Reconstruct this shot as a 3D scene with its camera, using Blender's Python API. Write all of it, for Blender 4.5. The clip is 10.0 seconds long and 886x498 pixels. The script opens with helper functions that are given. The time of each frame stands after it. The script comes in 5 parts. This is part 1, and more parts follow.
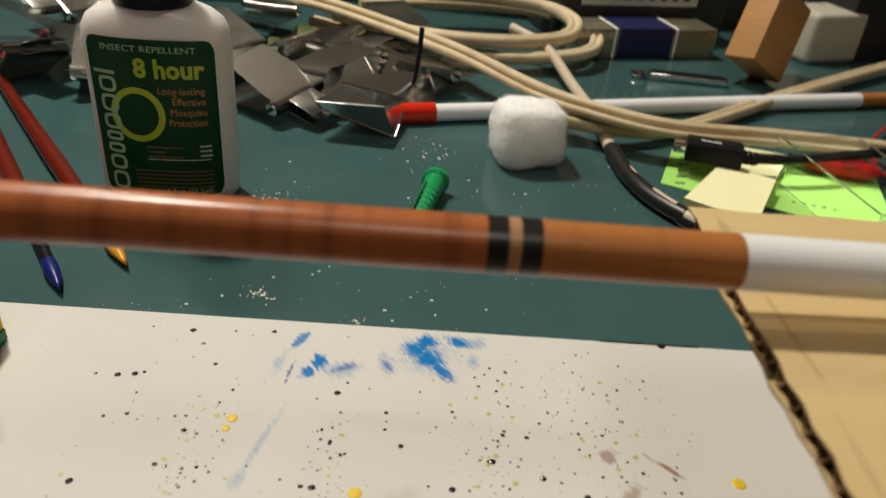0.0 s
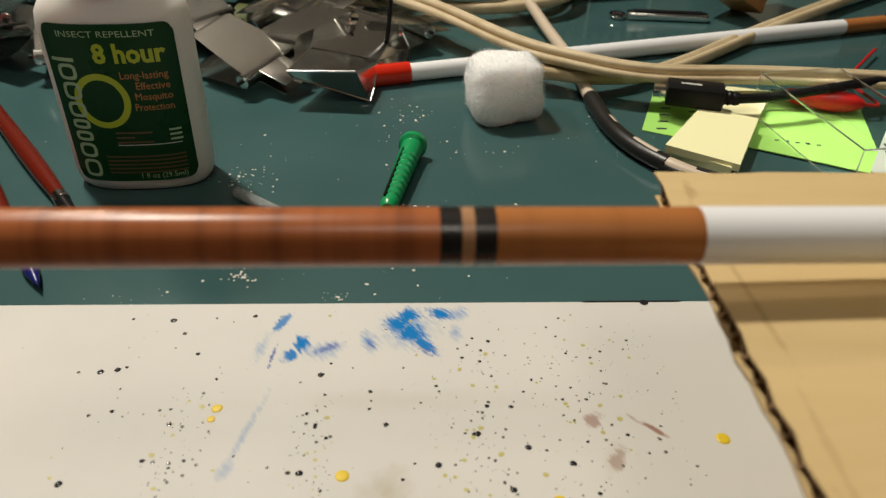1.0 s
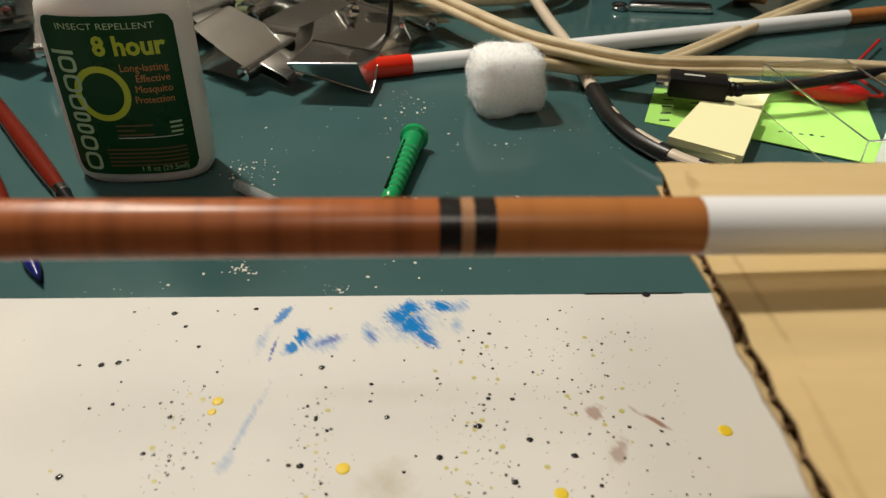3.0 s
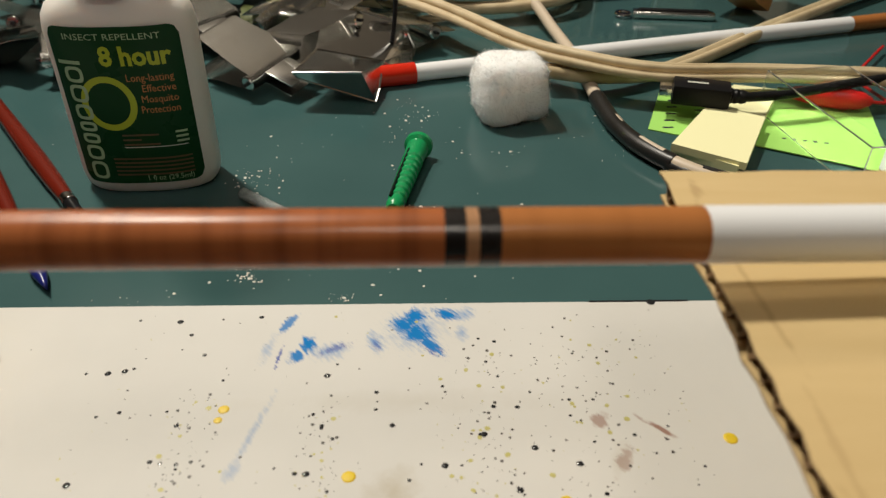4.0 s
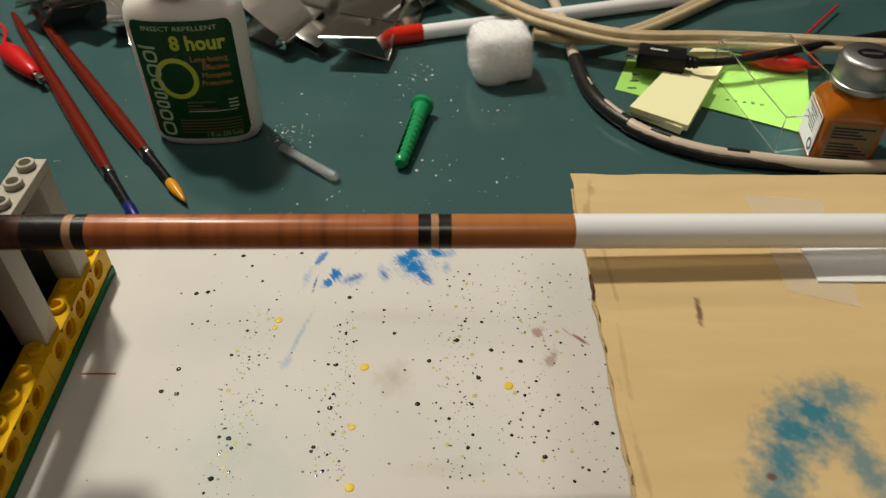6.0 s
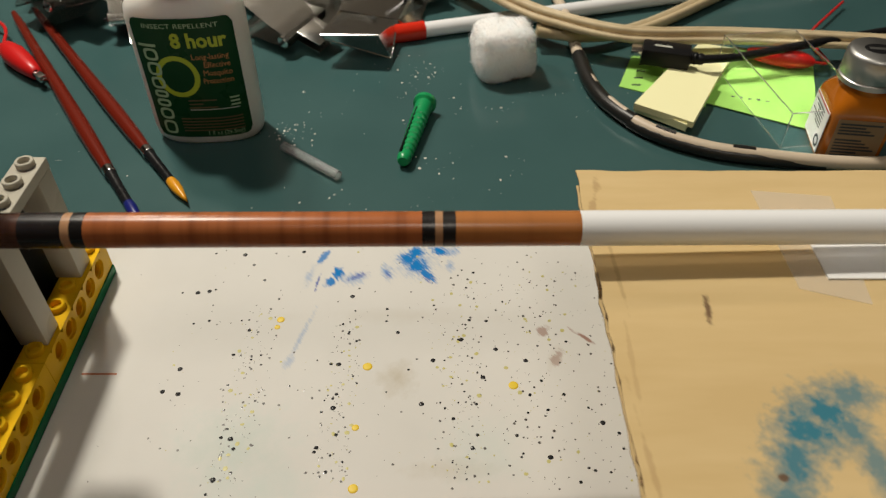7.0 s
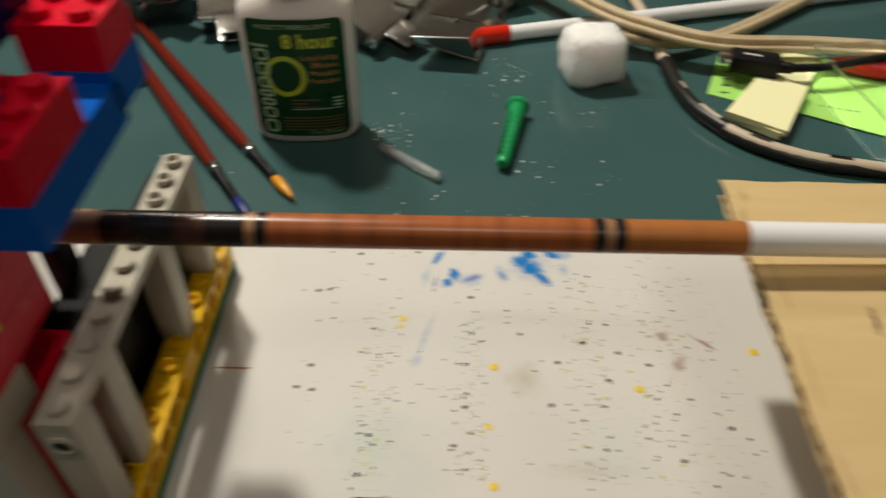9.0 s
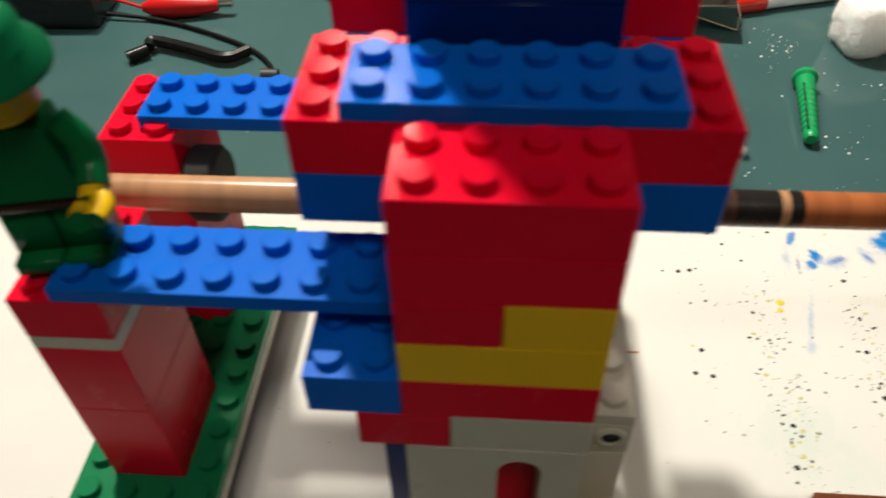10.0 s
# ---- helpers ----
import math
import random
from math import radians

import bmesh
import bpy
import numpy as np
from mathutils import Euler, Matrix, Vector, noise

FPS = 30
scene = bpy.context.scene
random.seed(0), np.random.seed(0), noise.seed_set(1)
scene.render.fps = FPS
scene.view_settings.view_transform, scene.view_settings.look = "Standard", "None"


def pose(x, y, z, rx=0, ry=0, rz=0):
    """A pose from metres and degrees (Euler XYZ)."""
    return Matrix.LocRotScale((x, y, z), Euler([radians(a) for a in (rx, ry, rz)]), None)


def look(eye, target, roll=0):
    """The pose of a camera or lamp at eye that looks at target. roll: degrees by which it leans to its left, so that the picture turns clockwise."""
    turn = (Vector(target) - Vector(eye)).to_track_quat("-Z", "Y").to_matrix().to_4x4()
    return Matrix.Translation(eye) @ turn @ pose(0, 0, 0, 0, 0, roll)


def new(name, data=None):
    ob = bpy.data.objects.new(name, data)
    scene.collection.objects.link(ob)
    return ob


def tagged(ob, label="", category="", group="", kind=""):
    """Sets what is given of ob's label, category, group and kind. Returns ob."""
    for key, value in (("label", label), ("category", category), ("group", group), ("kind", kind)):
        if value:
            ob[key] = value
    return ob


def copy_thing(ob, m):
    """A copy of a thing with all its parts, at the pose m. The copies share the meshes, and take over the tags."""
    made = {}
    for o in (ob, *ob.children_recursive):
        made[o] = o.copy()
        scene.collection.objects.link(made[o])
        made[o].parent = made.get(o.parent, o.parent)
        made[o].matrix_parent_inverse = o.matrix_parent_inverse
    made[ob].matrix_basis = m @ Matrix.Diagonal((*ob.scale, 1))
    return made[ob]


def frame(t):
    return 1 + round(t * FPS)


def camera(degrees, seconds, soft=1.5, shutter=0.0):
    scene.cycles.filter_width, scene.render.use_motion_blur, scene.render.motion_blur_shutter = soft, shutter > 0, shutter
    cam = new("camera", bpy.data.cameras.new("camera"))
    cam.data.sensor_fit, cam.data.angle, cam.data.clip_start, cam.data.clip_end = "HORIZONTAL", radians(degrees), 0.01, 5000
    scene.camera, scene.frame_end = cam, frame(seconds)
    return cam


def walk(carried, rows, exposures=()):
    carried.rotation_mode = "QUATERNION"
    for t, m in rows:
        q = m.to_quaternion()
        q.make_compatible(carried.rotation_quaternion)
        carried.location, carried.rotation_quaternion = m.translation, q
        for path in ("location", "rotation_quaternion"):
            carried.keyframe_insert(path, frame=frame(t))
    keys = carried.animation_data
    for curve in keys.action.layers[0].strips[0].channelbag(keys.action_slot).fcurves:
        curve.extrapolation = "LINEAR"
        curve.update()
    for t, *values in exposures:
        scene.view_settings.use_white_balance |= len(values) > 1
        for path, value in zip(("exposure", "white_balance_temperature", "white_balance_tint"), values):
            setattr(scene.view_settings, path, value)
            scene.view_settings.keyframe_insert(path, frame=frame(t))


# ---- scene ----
# camera and its way; the lens is that of a phone held over a work table
cam = camera(60.54, 10.0, 1.3, 0.5)
cam.data.dof.use_dof = True
cam.data.dof.focus_distance = 0.23
cam.data.dof.aperture_fstop = 26.0
PATH = [
    (0, (0.00164, -0.01309, 0.11619), (0.01261, 0.24338, -0.03906), 5.25),
    (0.2, (0.00379, -0.01185, 0.11793), (0.01370, 0.23971, -0.04504), 3.46),
    (0.5, (0.00523, -0.01103, 0.11909), (0.01443, 0.23727, -0.04903), 2.27),
    (1, (0.00729, -0.00854, 0.12052), (0.01900, 0.23658, -0.05205), 1.39),
    (1.5, (0.00681, -0.00810, 0.11987), (0.01985, 0.23566, -0.05451), 1.55),
    (2, (0.00745, -0.00798, 0.12039), (0.01988, 0.23565, -0.05423), 1.21),
    (2.5, (0.00776, -0.00816, 0.11984), (0.01855, 0.23527, -0.05515), 1.18),
    (2.7, (0.00776, -0.00816, 0.11984), (0.01855, 0.23527, -0.05515), 1.18),
    (4, (0.00759, -0.00845, 0.12049), (0.01655, 0.23681, -0.05204), 0.74),
    (4.2, (0.00726, -0.01854, 0.13299), (0.01705, 0.22567, -0.04098), 1.40),
    (4.3, (0.01082, -0.02899, 0.14769), (0.02063, 0.21526, -0.02622), 1.37),
    (4.4, (0.01482, -0.04607, 0.15811), (0.02378, 0.19618, -0.01863), 1.52),
    (4.5, (0.01651, -0.05223, 0.17405), (0.02418, 0.17469, -0.02202), 1.34),
    (5, (0.01518, -0.05070, 0.17193), (0.02155, 0.16489, -0.03659), 2.17),
    (5.5, (0.01521, -0.05141, 0.17555), (0.01857, 0.16811, -0.02889), 1.13),
    (7, (0.01475, -0.04935, 0.17285), (0.01505, 0.17004, -0.03176), 0.08),
    (7.5, (0.01603, -0.05035, 0.17489), (0.01524, 0.16917, -0.02959), -0.10),
    (8, (0.02395, -0.04902, 0.17337), (0.02183, 0.17075, -0.03081), -0.55),
    (8.5, (0.02081, -0.05068, 0.17440), (0.02124, 0.16906, -0.02984), 0.01),
    (8.8, (0.00115, -0.05288, 0.17284), (0.00269, 0.16771, -0.03048), 0.83),
    (9, (-0.01925, -0.05165, 0.17646), (-0.02335, 0.16713, -0.02877), 0.61),
    (9.1, (-0.03172, -0.05149, 0.17594), (-0.03785, 0.16709, -0.02945), 1.21),
    (9.3, (-0.05289, -0.04991, 0.17255), (-0.06465, 0.16730, -0.03405), 0.57),
    (9.5, (-0.08164, -0.05104, 0.17126), (-0.09314, 0.16407, -0.03754), 0.63),
    (9.7, (-0.10057, -0.04654, 0.17212), (-0.11626, 0.16632, -0.03870), -0.54),
    (10, (-0.11991, -0.04788, 0.17048), (-0.13812, 0.16331, -0.04180), -1.45),
]
# the phone's own exposure and white balance drift once the bright bricks come in
walk(cam, [(t, look(eye, target, roll)) for t, eye, target, roll in PATH],
     [(0, 0.2, 6500, 10), (1.0, 0.24, 6500, 10), (2.5, 0.3, 6500, 10), (4.1, 0.3, 6500, 10), (4.5, 0.42, 6500, 10), (5.0, 0.03, 6500, 10), (5.5, 0.04, 6500, 10), (7.0, 0.18, 6500, 10), (8.8, 0.18, 6500, 10), (9.4, 0.32, 6450, 10), (10, 0.86, 6400, 10)])

# ---- light: lamps behind and to the side of the table, in a dim closed room ----
U = 0.01  # all sizes below are in centimetres
world = bpy.data.worlds.new("world")
world.use_nodes = True
world.node_tree.nodes["Background"].inputs[0].default_value = (1.0, 0.86, 0.7, 1)
world.node_tree.nodes["Background"].inputs[1].default_value = 0.012
scene.world = world
scene.view_settings.exposure = 0.0

def table_light(name, at, size, watts, color):
    data = bpy.data.lights.new(name, "AREA")
    data.shape, data.size, data.energy, data.color = "DISK", size, watts, color
    ob = new(name, data)
    ob.matrix_world = look(Vector(at) * U, (-0.02, 0.12, 0.0))
    return ob


# two bulbs: one hanging high over the back of the table, one lower and nearer
table_light("hanging_lamp", (-50, 74, 150), 0.12, 19.5, (1.0, 0.93, 0.79))
table_light("desk_lamp", (-20, 39, 34), 0.035, 0.4, (1.0, 0.89, 0.75))

# a ceiling lamp of the room, behind the camera
room_data = bpy.data.lights.new("ceiling_lamp", "AREA")
room_data.shape, room_data.size = "DISK", 0.4
room_data.energy = 3.9
room_data.color = (1.0, 0.9, 0.77)
room_lamp = new("ceiling_lamp", room_data)
room_lamp.matrix_world = look((0.08, -0.62, 1.55), (0.0, 0.05, 0))

TABLE = -0.85


# ---- materials ----
def material(name, color, rough=0.5, metal=0.0, second=None, scale=40.0, amount=0.5, bump=0.0, bump_scale=300.0,
             stretch=(1, 1, 1), coat=0.0, sub=0.0, trans=0.0, ior=1.45, spread=0.0, spec=0.5):
    """A surface with colour variation on two scales, uneven gloss and fine relief."""
    m = bpy.data.materials.new(name)
    m.use_nodes = True
    nt = m.node_tree
    n, l = nt.nodes, nt.links
    b = n["Principled BSDF"]
    b.inputs["Metallic"].default_value = metal
    b.inputs["IOR"].default_value = ior
    b.inputs["Specular IOR Level"].default_value = spec
    b.inputs["Coat Weight"].default_value = coat
    b.inputs["Coat Roughness"].default_value = 0.08
    b.inputs["Transmission Weight"].default_value = trans
    if sub:
        b.inputs["Subsurface Weight"].default_value = sub
        b.inputs["Subsurface Scale"].default_value = 0.004
        b.inputs["Subsurface Radius"].default_value = (1, 0.9, 0.85)
    co = n.new("ShaderNodeTexCoord")
    mp = n.new("ShaderNodeMapping")
    mp.inputs["Scale"].default_value = stretch
    l.new(co.outputs["Object"], mp.inputs["Vector"])
    fine = n.new("ShaderNodeTexNoise")
    fine.inputs["Scale"].default_value = scale
    fine.inputs["Detail"].default_value = 6
    l.new(mp.outputs[0], fine.inputs["Vector"])
    large = n.new("ShaderNodeTexNoise")
    large.inputs["Scale"].default_value = scale * 0.17
    large.inputs["Detail"].default_value = 2
    l.new(mp.outputs[0], large.inputs["Vector"])
    add = n.new("ShaderNodeMath")
    add.operation = "ADD"
    l.new(fine.outputs[0], add.inputs[0])
    l.new(large.outputs[0], add.inputs[1])
    ramp = n.new("ShaderNodeMapRange")
    ramp.inputs["From Min"].default_value, ramp.inputs["From Max"].default_value = 0.7, 1.3
    ramp.inputs["To Max"].default_value = amount
    l.new(add.outputs[0], ramp.inputs["Value"])
    mix = n.new("ShaderNodeMix")
    mix.data_type = "RGBA"
    mix.inputs["A"].default_value = (*color, 1)
    mix.inputs["B"].default_value = (*(second or [c * 0.8 for c in color]), 1)
    l.new(ramp.outputs[0], mix.inputs["Factor"])
    out = mix.outputs["Result"]
    if spread:
        info = n.new("ShaderNodeObjectInfo")
        hsv = n.new("ShaderNodeHueSaturation")
        rr = n.new("ShaderNodeMapRange")
        rr.inputs["To Min"].default_value, rr.inputs["To Max"].default_value = 1 - spread, 1 + spread
        l.new(info.outputs["Random"], rr.inputs["Value"])
        l.new(rr.outputs[0], hsv.inputs["Value"])
        l.new(out, hsv.inputs["Color"])
        out = hsv.outputs[0]
    l.new(out, b.inputs["Base Color"])
    rm = n.new("ShaderNodeMapRange")
    rm.inputs["From Min"].default_value, rm.inputs["From Max"].default_value = 0.3, 0.7
    rm.inputs["To Min"].default_value, rm.inputs["To Max"].default_value = rough * 0.8, min(1, rough * 1.25)
    l.new(fine.outputs[0], rm.inputs["Value"])
    l.new(rm.outputs[0], b.inputs["Roughness"])
    if bump:
        bn = n.new("ShaderNodeTexNoise")
        bn.inputs["Scale"].default_value = bump_scale
        bn.inputs["Detail"].default_value = 4
        l.new(mp.outputs[0], bn.inputs["Vector"])
        bp = n.new("ShaderNodeBump")
        bp.inputs["Strength"].default_value = bump
        bp.inputs["Distance"].default_value = 0.0005
        l.new(bn.outputs[0], bp.inputs["Height"])
        l.new(bp.outputs[0], b.inputs["Normal"])
    return m


def plastic(name, color, rough=0.22, spec=0.15):
    return material(name, color, rough, second=[c * 0.86 for c in color], scale=60, amount=0.6, bump=0.04, bump_scale=250, spread=0.03, spec=spec)


RED = plastic("red_plastic", (0.72, 0.003, 0.026), 0.24, 0.08)
BLUE = plastic("blue_plastic", (0.002, 0.12, 0.6), 0.32, 0.07)
NAVY = plastic("navy_plastic", (0.003, 0.02, 0.14))
YELLOW = plastic("yellow_plastic", (0.85, 0.5, 0.01))
GREEN = plastic("green_plastic", (0.006, 0.16, 0.06))
GREY = plastic("grey_plastic", (0.55, 0.52, 0.43), 0.3)
BLACK = plastic("black_plastic", (0.012, 0.012, 0.013), 0.3)
SKIN = plastic("yellow_figure_plastic", (0.8, 0.5, 0.01))
CLOTH_GREEN = plastic("green_figure_plastic", (0.004, 0.12, 0.035))
BROWN = plastic("brown_figure_plastic", (0.05, 0.02, 0.01))
RUBBER = material("black_rubber", (0.012, 0.012, 0.012), 0.7, bump=0.2)
TEAL = material("teal_table_top", (0.039, 0.091, 0.093), 0.17, second=(0.049, 0.109, 0.11), scale=25, amount=1, bump=0.02, bump_scale=700, spec=0.5)
WHITE_BOTTLE = material("white_bottle_plastic", (0.88, 0.84, 0.8), 0.35, second=(0.82, 0.76, 0.7), scale=20, sub=0.7)
WHITE_BOTTLE.node_tree.nodes["Principled BSDF"].inputs["Subsurface Scale"].default_value = 0.012
LABEL_GREEN = material("green_paper_label", (0.006, 0.045, 0.014), 0.3, second=(0.009, 0.06, 0.017), scale=60, spec=0.15)
LABEL_LIME = material("lime_print", (0.42, 0.5, 0.02), 0.35)
LABEL_PALE = material("pale_green_print", (0.36, 0.5, 0.3), 0.35)
LABEL_WHITE = material("white_print", (0.6, 0.62, 0.55), 0.4)
LABEL_ORANGE = material("orange_print", (0.5, 0.2, 0.06), 0.4)
LABEL_TAN = material("tan_label_paper", (0.3, 0.2, 0.11), 0.45, second=(0.24, 0.15, 0.08), scale=60)
LABEL_DIM = material("brown_print", (0.12, 0.07, 0.03), 0.4)
WHITE_PAINT = material("white_shaft_paint", (0.86, 0.87, 0.89), 0.35, second=(0.82, 0.83, 0.84), scale=40)
BLACK_PAINT = material("black_crest_paint", (0.012, 0.011, 0.011), 0.25, second=(0.03, 0.022, 0.02), scale=90)
STEEL = material("bright_steel", (0.92, 0.91, 0.88), 0.15, metal=1.0, second=(0.66, 0.655, 0.63), scale=45, amount=1.0, bump=0.22, bump_scale=90)
CHROME = material("ferrule_steel", (0.75, 0.74, 0.72), 0.12, metal=1.0)
CAP_STEEL = material("jar_cap_steel", (0.5, 0.5, 0.49), 0.4, metal=1.0, bump=0.1)
BEIGE = material("beige_cable_sheath", (0.68, 0.57, 0.38), 0.5, second=(0.46, 0.35, 0.2), scale=110, amount=0.9, bump=0.1)
WHITE_CABLE = material("worn_white_cable", (0.62, 0.52, 0.4), 0.45, second=(0.5, 0.4, 0.3), scale=70)
BLACK_TAPE = material("black_tape", (0.015, 0.014, 0.013), 0.35, bump=0.2, bump_scale=500)
CARD = material("corrugated_cardboard", (0.67, 0.5, 0.25), 0.8, second=(0.58, 0.42, 0.2), scale=30, amount=0.9, bump=0.1, bump_scale=1500, stretch=(1, 6, 1))
CARD_EDGE = material("torn_cardboard_edge", (0.4, 0.26, 0.13), 0.9, second=(0.16, 0.09, 0.04), scale=260, amount=1.0, bump=0.5, bump_scale=900)
TAPE = material("clear_tape", (0.86, 0.8, 0.7), 0.22, second=(0.8, 0.72, 0.6), scale=40)
TAPE.node_tree.nodes["Principled BSDF"].inputs["Alpha"].default_value = 0.38
PAPER = material("white_paper", (0.86, 0.86, 0.86), 0.7, second=(0.82, 0.82, 0.82))
NOTE_GREEN = material("green_note_paper", (0.38, 0.74, 0.16), 0.75, second=(0.34, 0.68, 0.13), scale=30)
NOTE_YELLOW = material("yellow_note_paper", (0.94, 0.92, 0.56), 0.75, second=(0.91, 0.88, 0.5), scale=30)
INK = material("dark_ink", (0.03, 0.04, 0.05), 0.6)
RED_RUBBER = material("red_rubber_boot", (0.6, 0.012, 0.012), 0.35, scale=50)
RED_TAPE = material("red_translucent_tip", (0.7, 0.03, 0.01), 0.12, second=(0.5, 0.015, 0.008), scale=90, coat=0.5)
RED_WOOD = material("red_lacquered_wood", (0.15, 0.014, 0.006), 0.22, second=(0.08, 0.008, 0.004), scale=40, stretch=(1, 1, 0.1), coat=0.15)
BRISTLE_BLUE = material("blue_wet_bristles", (0.01, 0.015, 0.16), 0.3)
BRISTLE_YELLOW = material("yellow_wet_bristles", (0.72, 0.32, 0.01), 0.35, second=(0.6, 0.22, 0.01), scale=200)
PLUG_GREEN = material("green_anchor_plastic", (0.01, 0.31, 0.1), 0.3, second=(0.007, 0.24, 0.075), scale=60, bump=0.1)
COTTON = material("cotton_fibre", (0.95, 0.95, 0.95), 0.95, second=(0.93, 0.93, 0.93), sub=1.0, bump=0.3, bump_scale=900, spec=0.05)
COTTON.node_tree.nodes["Principled BSDF"].inputs["Subsurface Scale"].default_value = 0.014
COTTON_FIBRE = material("loose_cotton_fibre", (0.95, 0.95, 0.95), 0.95, second=(0.93, 0.93, 0.93), spec=0.0)
COTTON_FIBRE.node_tree.nodes["Principled BSDF"].inputs["Alpha"].default_value = 0.65
TUBE = material("frosted_plastic_tube", (0.88, 0.92, 0.92), 0.2, trans=0.82, ior=1.25)
GLASS = material("clear_plastic", (0.95, 0.98, 0.97), 0.05, trans=1.0, ior=1.09, amount=0.1)
CLEAR_EDGE = material("clear_plastic_edge", (0.95, 0.98, 0.97), 0.08, trans=0.9, ior=1.49, amount=0.1)
ORANGE_PAINT = material("orange_paint_in_glass", (0.5, 0.15, 0.008), 0.12, second=(0.32, 0.075, 0.004), scale=90, coat=0.8)
WOOD_BLOCK = material("pale_wood", (0.5, 0.26, 0.09), 0.6, second=(0.38, 0.18, 0.06), scale=60, stretch=(1, 1, 6))
PLANK = material("varnished_red_wood", (0.46, 0.16, 0.07), 0.5, second=(0.26, 0.08, 0.035), scale=25, amount=1, stretch=(0.25, 8, 8), bump=0.2, spec=0.3)
DARK = material("dark_clutter", (0.02, 0.02, 0.022), 0.5, second=(0.035, 0.03, 0.03))
NAVY_PRINT = material("navy_print", (0.012, 0.015, 0.08), 0.4)
GOLD_PAPER = material("gold_pack", (0.34, 0.32, 0.22), 0.25, second=(0.26, 0.24, 0.15), metal=0.6)
OLIVE = material("olive_ribbon", (0.16, 0.19, 0.05), 0.5)
SPLAT_BLACK = material("dried_black_paint", (0.022, 0.022, 0.024), 0.14, spec=0.5)
SPLAT_GREY = material("dried_grey_paint", (0.06, 0.052, 0.046), 0.4)
SPLAT_YELLOW = material("dried_yellow_paint", (0.78, 0.56, 0.03), 0.45)
SPLAT_OLIVE = material("dried_olive_paint", (0.52, 0.48, 0.17), 0.45)
CRUMB = material("cotton_crumbs", (0.84, 0.82, 0.75), 0.9)
WALL = material("room_wall_paint", (0.13, 0.11, 0.09), 0.9, bump=0.1)
CEILING = material("room_ceiling_paint", (0.6, 0.57, 0.52), 0.9)
BATTERY = material("black_battery_case", (0.014, 0.014, 0.015), 0.25, bump=0.1)


def stain_nodes(nt, spots, streak=(2.6, 0.7), rough=4.0, full=2.5, none=3.05, grain=130, turned=38):
    """A mask of soft-edged brushed stains; each spot: x, y, half width, half length, turn, strength."""
    n, l = nt.nodes, nt.links
    co = n.new("ShaderNodeTexCoord")
    nz = n.new("ShaderNodeTexNoise")
    nz.inputs["Scale"].default_value = grain
    nz.inputs["Detail"].default_value = 8
    nz.inputs["Roughness"].default_value = 0.7
    mpn = n.new("ShaderNodeMapping")
    mpn.vector_type = "TEXTURE"
    mpn.inputs["Rotation"].default_value = (0, 0, radians(turned))
    mpn.inputs["Scale"].default_value = (1 / streak[0], 1 / streak[1], 1)
    l.new(co.outputs["Object"], mpn.inputs["Vector"])
    l.new(mpn.outputs[0], nz.inputs["Vector"])
    total = None
    for x, y, w, h, turn, strength in spots:
        sub = n.new("ShaderNodeVectorMath")
        sub.operation = "SUBTRACT"
        sub.inputs[1].default_value = (x * U, y * U, 0)
        l.new(co.outputs["Object"], sub.inputs[0])
        rot = n.new("ShaderNodeVectorRotate")
        rot.rotation_type = "Z_AXIS"
        rot.inputs["Angle"].default_value = radians(turn)
        l.new(sub.outputs[0], rot.inputs["Vector"])
        sc = n.new("ShaderNodeVectorMath")
        sc.operation = "MULTIPLY"
        sc.inputs[1].default_value = (1 / (w * U), 1 / (h * U), 0)
        l.new(rot.outputs[0], sc.inputs[0])
        ln = n.new("ShaderNodeVectorMath")
        ln.operation = "LENGTH"
        l.new(sc.outputs[0], ln.inputs[0])
        # distance, roughened by the noise
        ad = n.new("ShaderNodeMath")
        ad.operation = "MULTIPLY_ADD"
        ad.inputs[1].default_value = rough
        l.new(nz.outputs[0], ad.inputs[0])
        l.new(ln.outputs["Value"], ad.inputs[2])
        mr = n.new("ShaderNodeMapRange")
        mr.inputs["From Min"].default_value, mr.inputs["From Max"].default_value = none, full
        mr.inputs["To Max"].default_value = strength
        l.new(ad.outputs[0], mr.inputs["Value"])
        if total is None:
            total = mr.outputs[0]
        else:
            mx = n.new("ShaderNodeMath")
            mx.operation = "MAXIMUM"
            l.new(total, mx.inputs[0])
            l.new(mr.outputs[0], mx.inputs[1])
            total = mx.outputs[0]
    return total


def stained(base, name, color, spots, **kind):
    """Adds a stain of its own shape over a material's colour."""
    nt = base.node_tree
    b = nt.nodes["Principled BSDF"]
    before = b.inputs["Base Color"].links[0].from_socket
    mix = nt.nodes.new("ShaderNodeMix")
    mix.data_type = "RGBA"
    mix.inputs["B"].default_value = (*color, 1)
    nt.links.new(stain_nodes(nt, spots, **kind), mix.inputs["Factor"])
    nt.links.new(before, mix.inputs["A"])
    nt.links.new(mix.outputs["Result"], b.inputs["Base Color"])
    return base


